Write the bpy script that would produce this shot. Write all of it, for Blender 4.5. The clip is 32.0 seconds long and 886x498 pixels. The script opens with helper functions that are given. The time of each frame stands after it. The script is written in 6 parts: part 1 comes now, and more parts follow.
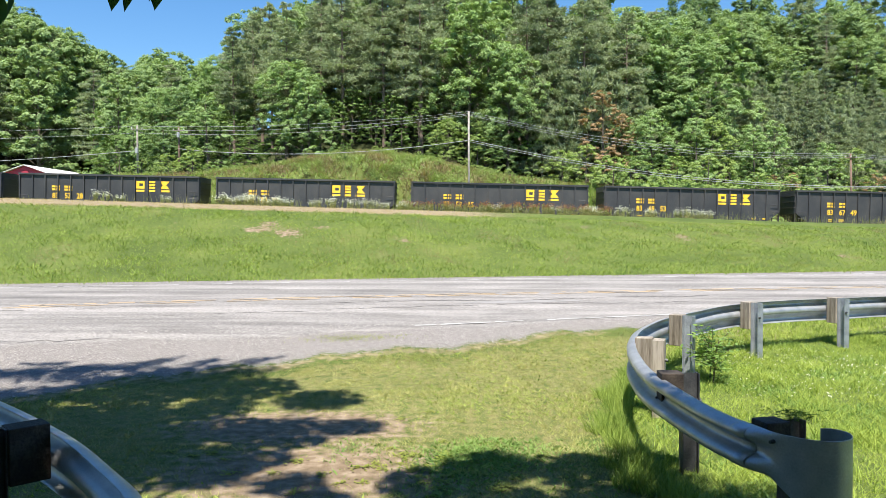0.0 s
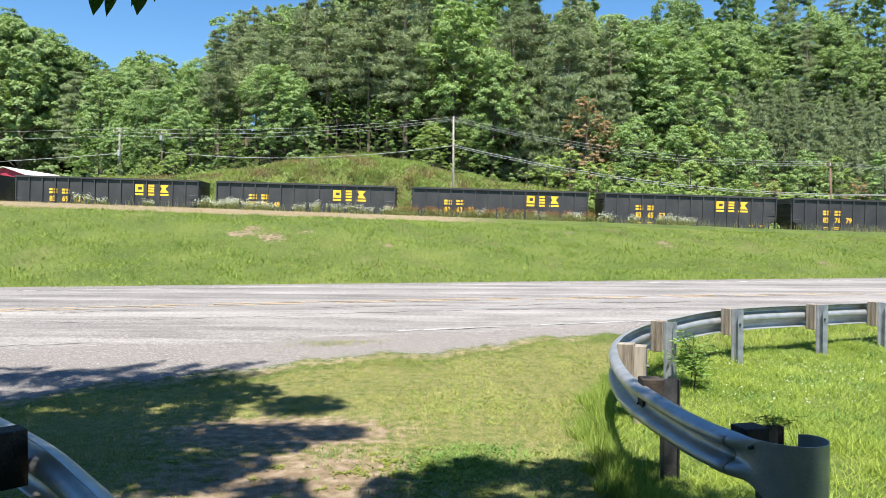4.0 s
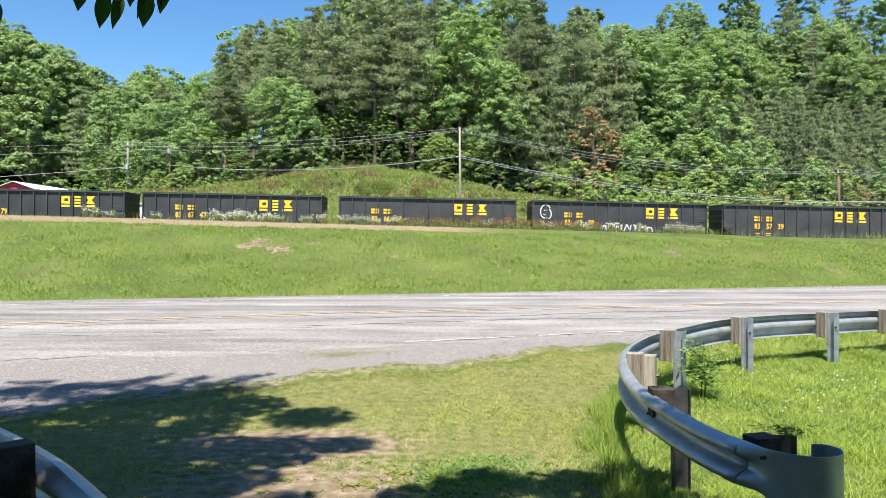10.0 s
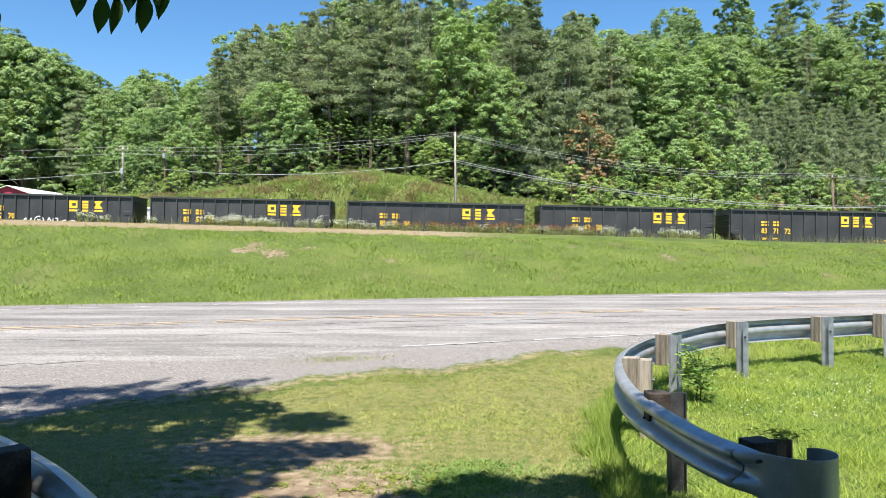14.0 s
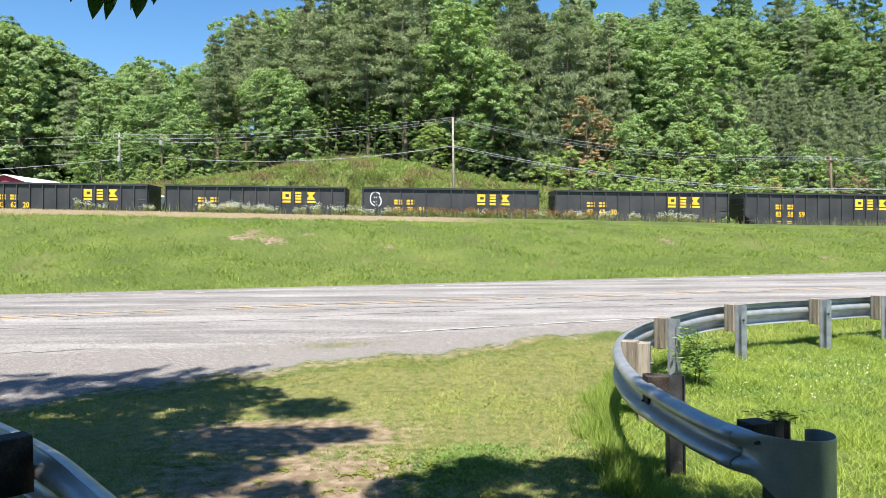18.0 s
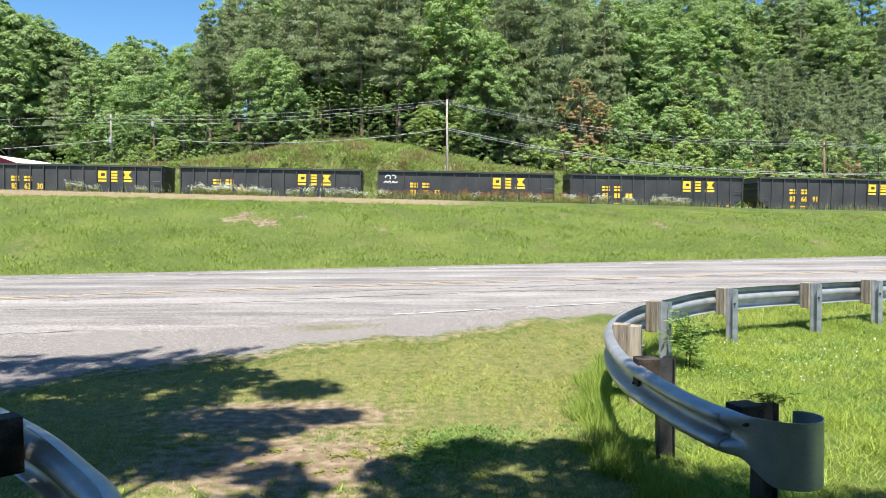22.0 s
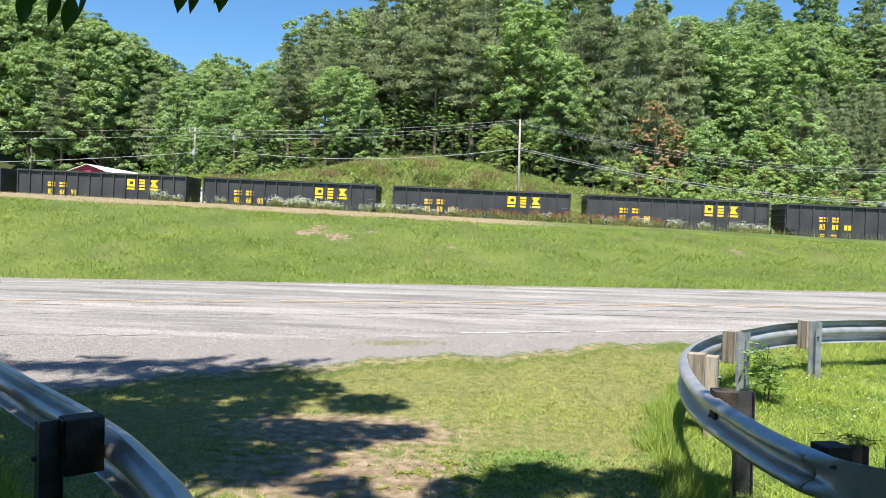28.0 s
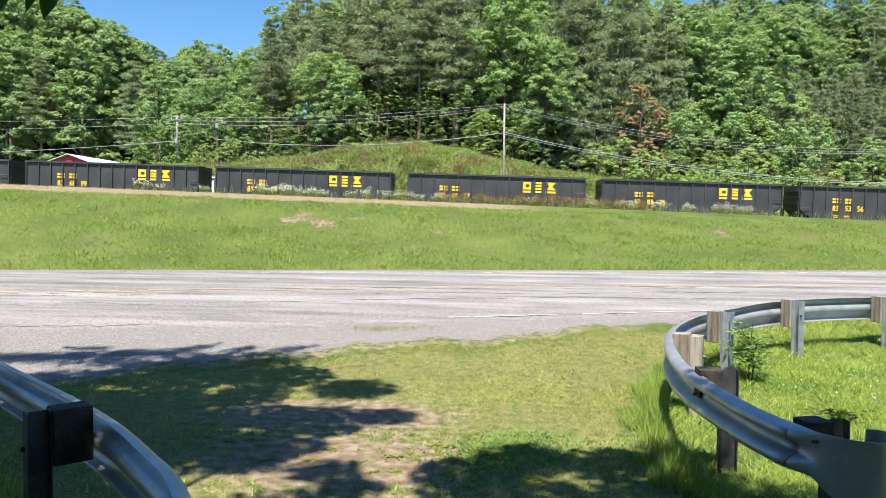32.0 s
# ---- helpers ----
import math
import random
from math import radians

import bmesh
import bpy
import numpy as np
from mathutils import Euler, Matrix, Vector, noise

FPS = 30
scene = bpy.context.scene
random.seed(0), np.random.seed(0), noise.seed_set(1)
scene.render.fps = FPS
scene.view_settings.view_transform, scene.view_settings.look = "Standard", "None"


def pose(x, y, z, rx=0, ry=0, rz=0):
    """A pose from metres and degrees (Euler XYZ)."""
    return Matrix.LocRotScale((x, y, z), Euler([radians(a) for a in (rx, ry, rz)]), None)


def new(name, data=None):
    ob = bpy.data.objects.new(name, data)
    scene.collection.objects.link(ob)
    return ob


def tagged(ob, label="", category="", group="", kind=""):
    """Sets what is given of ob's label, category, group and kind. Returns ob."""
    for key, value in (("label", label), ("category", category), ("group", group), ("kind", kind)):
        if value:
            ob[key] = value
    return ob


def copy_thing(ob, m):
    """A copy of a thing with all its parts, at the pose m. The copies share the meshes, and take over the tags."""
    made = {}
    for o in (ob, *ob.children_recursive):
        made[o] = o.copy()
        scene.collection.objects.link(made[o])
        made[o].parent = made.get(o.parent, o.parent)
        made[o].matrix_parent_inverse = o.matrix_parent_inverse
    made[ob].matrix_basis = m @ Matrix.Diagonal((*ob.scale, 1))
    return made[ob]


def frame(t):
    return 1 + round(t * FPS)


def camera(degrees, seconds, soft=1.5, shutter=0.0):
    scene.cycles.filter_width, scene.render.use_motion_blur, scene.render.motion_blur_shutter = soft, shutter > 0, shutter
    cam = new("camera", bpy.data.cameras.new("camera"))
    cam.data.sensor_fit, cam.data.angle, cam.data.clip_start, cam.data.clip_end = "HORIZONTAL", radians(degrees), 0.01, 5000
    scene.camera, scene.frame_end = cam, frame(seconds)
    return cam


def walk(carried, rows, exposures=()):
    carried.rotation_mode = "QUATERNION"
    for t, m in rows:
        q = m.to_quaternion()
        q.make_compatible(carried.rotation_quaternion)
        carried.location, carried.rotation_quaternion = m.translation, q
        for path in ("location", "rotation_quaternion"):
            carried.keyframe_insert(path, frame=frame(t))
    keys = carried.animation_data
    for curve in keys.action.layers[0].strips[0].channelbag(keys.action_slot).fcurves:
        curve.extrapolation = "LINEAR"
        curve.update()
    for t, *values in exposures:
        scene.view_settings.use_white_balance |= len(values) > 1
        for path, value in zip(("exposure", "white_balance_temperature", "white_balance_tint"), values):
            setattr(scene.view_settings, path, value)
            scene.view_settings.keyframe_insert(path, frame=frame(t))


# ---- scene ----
cam = camera(61.9, 32.0, soft=0.6)
PATH = [
    (0, -0.006, -0.001, 1.797, 88.484, 0.180, 0.652),
    (0.5, -0.004, 0.002, 1.796, 88.516, 0.304, 0.535),
    (1, -0.001, -0.011, 1.797, 88.609, 0.388, 0.415),
    (1.5, 0.000, 0.000, 1.798, 88.709, 0.330, 0.187),
    (2, 0.000, -0.007, 1.797, 88.789, 0.173, -0.010),
    (2.5, -0.001, -0.005, 1.801, 88.804, 0.095, -0.217),
    (3, 0.003, -0.001, 1.800, 88.753, 0.026, -0.400),
    (3.5, 0.003, -0.010, 1.804, 88.745, -0.066, -0.514),
    (5.5, -0.003, -0.012, 1.804, 89.999, -0.265, -0.584),
    (6, -0.001, -0.004, 1.800, 90.245, -0.183, -0.743),
    (6.5, -0.001, -0.007, 1.801, 90.229, -0.134, -0.817),
    (7, -0.001, -0.000, 1.803, 90.016, -0.205, -0.743),
    (7.5, -0.001, -0.008, 1.799, 89.817, -0.294, -0.501),
    (8, -0.002, 0.005, 1.800, 89.658, -0.291, -0.236),
    (8.5, -0.004, 0.007, 1.798, 89.623, -0.202, -0.071),
    (9, 0.000, -0.000, 1.800, 89.670, 0.000, -0.000),
    (9.5, 0.004, 0.000, 1.800, 89.713, 0.186, -0.035),
    (10, 0.002, 0.005, 1.801, 89.693, 0.317, -0.018),
    (10.5, -0.001, 0.004, 1.801, 89.687, 0.347, 0.044),
    (11, -0.000, 0.008, 1.799, 89.803, 0.448, 0.037),
    (11.5, 0.003, 0.002, 1.799, 90.133, 0.628, -0.139),
    (12, 0.002, -0.012, 1.799, 90.542, 0.764, -0.403),
    (12.5, -0.003, -0.003, 1.804, 90.818, 0.811, -0.635),
    (13, -0.004, -0.007, 1.801, 90.807, 0.705, -0.633),
    (13.5, -0.005, -0.007, 1.801, 90.486, 0.519, -0.497),
    (14, -0.005, -0.004, 1.802, 90.036, 0.326, -0.369),
    (14.5, -0.003, -0.000, 1.800, 89.643, 0.268, -0.367),
    (16.5, -0.002, 0.003, 1.795, 88.882, 0.711, -0.455),
    (17, -0.007, -0.002, 1.796, 88.828, 0.773, -0.385),
    (17.5, -0.028, -0.001, 1.797, 88.864, 0.804, -0.419),
    (18, -0.006, -0.004, 1.798, 88.926, 0.760, -0.489),
    (18.5, -0.004, -0.005, 1.795, 88.892, 0.702, -0.601),
    (19, -0.006, 0.000, 1.794, 88.706, 0.536, -0.741),
    (19.5, -0.005, 0.002, 1.793, 88.408, 0.427, -0.810),
    (20, -0.001, 0.004, 1.791, 88.081, 0.413, -0.849),
    (20.5, 0.002, 0.004, 1.794, 87.812, 0.528, -0.881),
    (21, 0.007, 0.008, 1.790, 87.677, 0.563, -0.937),
    (21.5, 0.008, 0.004, 1.791, 87.619, 0.575, -0.955),
    (22, 0.007, 0.003, 1.793, 87.605, 0.526, -0.968),
    (22.5, 0.002, 0.003, 1.792, 87.631, 0.476, -1.014),
    (23, 0.002, 0.003, 1.791, 87.653, 0.555, -1.093),
    (23.5, 0.004, 0.001, 1.791, 87.642, 0.721, -1.177),
    (24, 0.008, -0.001, 1.793, 87.606, 0.852, -1.172),
    (24.5, 0.008, 0.003, 1.789, 87.713, 0.751, -0.730),
    (25, 0.001, 0.002, 1.789, 87.924, 0.314, 0.220),
    (25.5, -0.022, 0.020, 1.802, 88.193, -0.427, 1.605),
    (27.5, 0.002, 0.043, 1.787, 88.919, -1.590, 4.521),
    (28, -0.030, 0.027, 1.795, 89.003, -1.353, 4.353),
    (28.5, -0.033, 0.013, 1.796, 89.125, -1.202, 4.095),
    (29, -0.031, 0.013, 1.797, 89.180, -1.138, 3.954),
    (29.5, -0.029, 0.011, 1.797, 89.103, -1.150, 3.854),
    (30, -0.033, 0.016, 1.794, 88.903, -1.051, 3.780),
    (30.5, -0.031, 0.011, 1.794, 88.651, -0.887, 3.705),
    (31, -0.027, 0.008, 1.788, 88.383, -0.674, 3.556),
    (31.5, -0.027, 0.010, 1.787, 88.139, -0.537, 3.388),
    (32, -0.028, 0.013, 1.786, 87.903, -0.532, 3.267),
]
walk(cam, [(r[0], pose(*r[1:])) for r in PATH])

# ---- daylight ----
SUN_UP, SUN_TURN = 64.0, 186.0
world = bpy.data.worlds.new("sky")
scene.world = world
world.use_nodes = True
sky = world.node_tree.nodes.new("ShaderNodeTexSky")
sky.sky_type, sky.sun_disc = "NISHITA", False
sky.sun_elevation, sky.sun_rotation = radians(SUN_UP), radians(SUN_TURN)
sky.air_density, sky.dust_density, sky.ozone_density = 1.0, 0.2, 3.0
back = world.node_tree.nodes["Background"]
back.inputs["Strength"].default_value = 0.098
clear = world.node_tree.nodes.new("ShaderNodeHueSaturation")
clear.inputs["Saturation"].default_value = 1.25
world.node_tree.links.new(sky.outputs["Color"], clear.inputs["Color"])
world.node_tree.links.new(clear.outputs["Color"], back.inputs["Color"])
sun = new("sun", bpy.data.lights.new("sun", "SUN"))
sun.data.energy, sun.data.angle, sun.data.color = 5.6, radians(0.53), (1.0, 0.94, 0.84)
su, st = radians(SUN_UP), radians(SUN_TURN)
TO_SUN = Vector((math.sin(st) * math.cos(su), math.cos(st) * math.cos(su), math.sin(su)))
sun.rotation_euler = TO_SUN.to_track_quat("Z", "Y").to_euler()
scene.view_settings.exposure = 0.94


# ---- materials ----
def material(name, colors, scale=4.0, rough=0.8, metal=0.0, bump=0.2, fine=60.0, spread=0.12, spec=0.5, coords="Object", stretch=None):
    """Two-scale noise over a short colour ramp, a little difference from thing to thing, and fine relief."""
    m = bpy.data.materials.new(name)
    m.use_nodes = True
    nt = m.node_tree
    n, link = nt.nodes, nt.links.new
    b = n["Principled BSDF"]
    b.inputs["Roughness"].default_value, b.inputs["Metallic"].default_value = rough, metal
    b.inputs["Specular IOR Level"].default_value = spec
    tc = n.new("ShaderNodeTexCoord")
    big, small = n.new("ShaderNodeTexNoise"), n.new("ShaderNodeTexNoise")
    big.inputs["Scale"].default_value, big.inputs["Detail"].default_value = scale, 6
    small.inputs["Scale"].default_value, small.inputs["Detail"].default_value = fine, 4
    at = tc.outputs[coords]
    if stretch:
        grain = n.new("ShaderNodeMapping")
        grain.inputs["Scale"].default_value = stretch
        link(at, grain.inputs["Vector"])
        at = grain.outputs["Vector"]
    link(at, big.inputs["Vector"]), link(at, small.inputs["Vector"])
    mix = n.new("ShaderNodeMath")
    mix.operation = "MULTIPLY_ADD"
    mix.inputs[1].default_value, mix.inputs[2].default_value = 0.45, -0.22
    link(small.outputs["Fac"], mix.inputs[0])
    add = n.new("ShaderNodeMath")
    link(big.outputs["Fac"], add.inputs[0]), link(mix.outputs[0], add.inputs[1])
    info = n.new("ShaderNodeObjectInfo")
    vary = n.new("ShaderNodeMath")
    vary.operation = "MULTIPLY_ADD"
    vary.inputs[1].default_value = spread
    link(info.outputs["Random"], vary.inputs[0]), link(add.outputs[0], vary.inputs[2])
    ramp = n.new("ShaderNodeValToRGB")
    el = ramp.color_ramp.elements
    while len(el) < len(colors):
        el.new(0.5)
    for i, c in enumerate(colors):
        el[i].position = 0.3 + 0.45 * i / max(1, len(colors) - 1)
        el[i].color = (*c, 1)
    link(vary.outputs[0], ramp.inputs["Fac"]), link(ramp.outputs["Color"], b.inputs["Base Color"])
    if bump:
        bn = n.new("ShaderNodeBump")
        bn.inputs["Strength"].default_value, bn.inputs["Distance"].default_value = bump, 0.02
        link(small.outputs["Fac"], bn.inputs["Height"]), link(bn.outputs["Normal"], b.inputs["Normal"])
    return m


def leaf_material(name, colors, glow=0.35, rough=0.6, spread=0.5, patch=0.35, grain=0.45):
    """Foliage: thin leaves that let light through, each with a tone of its own, each plant a little different."""
    m = bpy.data.materials.new(name)
    m.use_nodes = True
    nt = m.node_tree
    n, link = nt.nodes, nt.links.new
    b = n["Principled BSDF"]
    b.inputs["Roughness"].default_value = rough
    b.inputs["Specular IOR Level"].default_value = 0.22
    geo, info, tc = n.new("ShaderNodeNewGeometry"), n.new("ShaderNodeObjectInfo"), n.new("ShaderNodeTexCoord")
    noise_n = n.new("ShaderNodeTexNoise")
    noise_n.inputs["Scale"].default_value, noise_n.inputs["Detail"].default_value = patch, 3
    link(tc.outputs["Object"], noise_n.inputs["Vector"])
    a = n.new("ShaderNodeMath")
    a.operation = "MULTIPLY_ADD"
    a.inputs[1].default_value = grain
    link(geo.outputs["Random Per Island"], a.inputs[0]), link(noise_n.outputs["Fac"], a.inputs[2])
    c = n.new("ShaderNodeMath")
    c.operation = "MULTIPLY_ADD"
    c.inputs[1].default_value = spread
    link(info.outputs["Random"], c.inputs[0]), link(a.outputs[0], c.inputs[2])
    ramp = n.new("ShaderNodeValToRGB")
    el = ramp.color_ramp.elements
    while len(el) < len(colors):
        el.new(0.5)
    for i, col in enumerate(colors):
        el[i].position = min(0.98, 0.35 + 0.6 * i / max(1, len(colors) - 1))
        el[i].color = (*col, 1)
    link(c.outputs[0], ramp.inputs["Fac"]), link(ramp.outputs["Color"], b.inputs["Base Color"])
    tr, mx = n.new("ShaderNodeBsdfTranslucent"), n.new("ShaderNodeMixShader")
    warm = n.new("ShaderNodeMixRGB")
    warm.blend_type, warm.inputs["Fac"].default_value = "MULTIPLY", 1.0
    warm.inputs["Color2"].default_value = (1.35, 1.4, 0.6, 1)
    link(ramp.outputs["Color"], warm.inputs["Color1"]), link(warm.outputs["Color"], tr.inputs["Color"])
    mx.inputs["Fac"].default_value = glow
    link(b.outputs[0], mx.inputs[1]), link(tr.outputs[0], mx.inputs[2])
    link(mx.outputs[0], n["Material Output"].inputs["Surface"])
    return m


BARK = material("bark", [(0.05, 0.04, 0.03), (0.11, 0.09, 0.07), (0.18, 0.15, 0.12)], 3, 0.95, bump=0.6, fine=25)
BARK_PALE = material("pine_bark", [(0.09, 0.07, 0.055), (0.17, 0.13, 0.1), (0.26, 0.2, 0.16)], 3, 0.95, bump=0.6, fine=25)
# hillside leaf and needle colours hold added blue for haze and sky sheen
LEAF_BROAD = leaf_material("broad_leaf", [(0.0501, 0.103, 0.0446), (0.128, 0.217, 0.0915), (0.274, 0.385, 0.162)], glow=0.28, grain=0.6)
LEAF_FAR = leaf_material("hill_leaf", [(0.0695, 0.123, 0.0649), (0.144, 0.226, 0.109), (0.261, 0.359, 0.157)], glow=0.28, grain=0.45, spread=0.7)
LEAF_UNDER = leaf_material("understory_leaf", [(0.042, 0.084, 0.0312), (0.084, 0.15, 0.048), (0.156, 0.24, 0.072)], glow=0.25, grain=0.6)
LEAF_BRIGHT = leaf_material("bright_leaf", [(0.095, 0.165, 0.05), (0.175, 0.265, 0.08), (0.3, 0.39, 0.13)], glow=0.28, grain=0.55)
NEEDLE = leaf_material("pine_needle", [(0.0837, 0.122, 0.0715), (0.161, 0.212, 0.119), (0.291, 0.347, 0.204)], glow=0.2, grain=0.55)
VINE = leaf_material("vine_leaf", [(0.09, 0.17, 0.045), (0.16, 0.265, 0.075), (0.26, 0.37, 0.12)], glow=0.25, grain=0.4, patch=0.25)
RUSSET = leaf_material("russet_leaf", [(0.17, 0.1, 0.055), (0.27, 0.165, 0.095), (0.36, 0.26, 0.155)])
LEAF_NEAR = leaf_material("near_leaf", [(0.03, 0.07, 0.012), (0.05, 0.11, 0.02)], glow=0.3, patch=3)
GRASS = leaf_material("grass_blade", [(0.12, 0.155, 0.024), (0.2, 0.24, 0.04), (0.3, 0.33, 0.08)], spread=0.1, patch=0.8)
LAWN = leaf_material("mown_blade", [(0.125, 0.16, 0.038), (0.26, 0.28, 0.078), (0.43, 0.425, 0.17)], glow=0.2, spread=0.1, patch=0.9, grain=0.6)
CLOVER = leaf_material("clover_leaf", [(0.06, 0.125, 0.035), (0.12, 0.21, 0.058), (0.21, 0.32, 0.09)], spread=0.2, patch=1.5, grain=0.6)
STRAW = leaf_material("dry_grass", [(0.2, 0.155, 0.07), (0.29, 0.235, 0.115), (0.4, 0.34, 0.18)], spread=0.1, patch=1.0)
BANK_GREEN = leaf_material("bank_grass_blade", [(0.056, 0.12, 0.022), (0.142, 0.23, 0.04), (0.265, 0.345, 0.072)], glow=0.2, spread=0.1, patch=0.7, grain=0.6)
DEAD = leaf_material("dead_grass", [(0.12, 0.085, 0.05), (0.2, 0.15, 0.09), (0.3, 0.235, 0.15)], spread=0.1, patch=1.0)
TALL_GRASS = leaf_material("tall_grass_blade", [(0.045, 0.1, 0.016), (0.15, 0.235, 0.034), (0.34, 0.42, 0.085)], glow=0.2, spread=0.1, patch=1.4, grain=0.65)
WEED = leaf_material("weed_stalk", [(0.1, 0.14, 0.04), (0.18, 0.21, 0.07), (0.32, 0.3, 0.14)], spread=0.2, patch=1.0)
PETAL = leaf_material("white_petal", [(0.6, 0.6, 0.56), (0.75, 0.75, 0.7), (0.8, 0.8, 0.78)], spread=0.1)
DOCK = leaf_material("rusty_seed_head", [(0.16, 0.06, 0.03), (0.24, 0.1, 0.05), (0.3, 0.15, 0.08)], spread=0.2)
STEEL = material("galvanised_steel", [(0.30, 0.32, 0.35), (0.40, 0.42, 0.45), (0.5, 0.52, 0.55)], 5, 0.42, 0.6, 0.05, 90)
STEEL_WORN = material("weathered_post_steel", [(0.2, 0.22, 0.25), (0.32, 0.35, 0.39), (0.42, 0.45, 0.5)], 6, 0.6, 0.5, 0.08, 90)
TIMBER = material("weathered_timber", [(0.09, 0.072, 0.055), (0.21, 0.18, 0.145), (0.37, 0.33, 0.28)], 9, 0.9, 0, 0.3, 60, stretch=(2.0, 2.0, 0.14))
CAR_BLACK = material("dusty_black_paint", [(0.022, 0.023, 0.027), (0.034, 0.035, 0.04), (0.055, 0.054, 0.055)], 0.7, 0.55, 0, 0.05, 14, 0.15)
CAR_DARK = material("grimy_underframe", [(0.015, 0.014, 0.013), (0.03, 0.027, 0.024), (0.05, 0.043, 0.036)], 2, 0.9, 0, 0.1, 20)
YELLOW = material("yellow_stencil_paint", [(0.72, 0.42, 0.02), (0.8, 0.5, 0.03), (0.86, 0.58, 0.06)], 2, 0.6, 0, 0, 30)
WHITE_PAINT = material("white_spray_paint", [(0.5, 0.5, 0.52), (0.66, 0.66, 0.68), (0.75, 0.75, 0.76)], 2, 0.6, 0, 0, 30)
RAIL_IRON = material("rail_iron", [(0.1, 0.06, 0.04), (0.17, 0.11, 0.08), (0.2, 0.15, 0.12)], 3, 0.7, 0.4, 0.1, 40)
STONE = material("crushed_stone", [(0.16, 0.15, 0.14), (0.3, 0.28, 0.27), (0.48, 0.46, 0.44)], 30, 0.9, 0, 0.2, 80)
BALLAST = material("track_ballast", [(0.12, 0.115, 0.11), (0.2, 0.195, 0.185), (0.32, 0.31, 0.3)], 6, 0.95, 0, 0.8, 25)
# shade under the tree is put into these dark post colours; bolts reuse the steel
TIMBER_DARK = material("dark_shaded_timber", [(0.018, 0.013, 0.01), (0.035, 0.026, 0.02), (0.07, 0.055, 0.042)], 9, 0.85, 0, 0.4, 70)
STEEL_DARK = material("dark_shaded_steel", [(0.03, 0.032, 0.036), (0.055, 0.058, 0.064), (0.1, 0.105, 0.11)], 6, 0.55, 0.4, 0.08, 90)
POLE_WOOD = material("grey_pole_wood", [(0.17, 0.155, 0.135), (0.27, 0.245, 0.215), (0.38, 0.35, 0.31)], 2, 0.9, 0, 0.2, 40)
POLE_BROWN = material("brown_pole_wood", [(0.11, 0.07, 0.05), (0.17, 0.11, 0.08), (0.24, 0.16, 0.11)], 2, 0.9, 0, 0.2, 40)
WIRE = material("weathered_cable", [(0.35, 0.36, 0.37), (0.45, 0.46, 0.47)], 2, 0.5, 0.3, 0)
BARN_RED = material("barn_red_siding", [(0.34, 0.02, 0.05), (0.42, 0.03, 0.07), (0.48, 0.05, 0.09)], 2, 0.6, 0, 0.05, 40)
ROOF_WHITE = material("white_metal_roofing", [(0.6, 0.6, 0.6), (0.7, 0.7, 0.7), (0.78, 0.78, 0.78)], 1.5, 0.45, 0.0, 0.03, 40)
LINE_WHITE = material("worn_white_line_paint", [(0.25, 0.245, 0.24), (0.36, 0.355, 0.35), (0.5, 0.495, 0.49)], 3, 0.8, 0, 0.1, 30)
LINE_YELLOW = material("worn_yellow_line_paint", [(0.24, 0.205, 0.165), (0.34, 0.26, 0.17), (0.45, 0.32, 0.18)], 3, 0.8, 0, 0.1, 30)


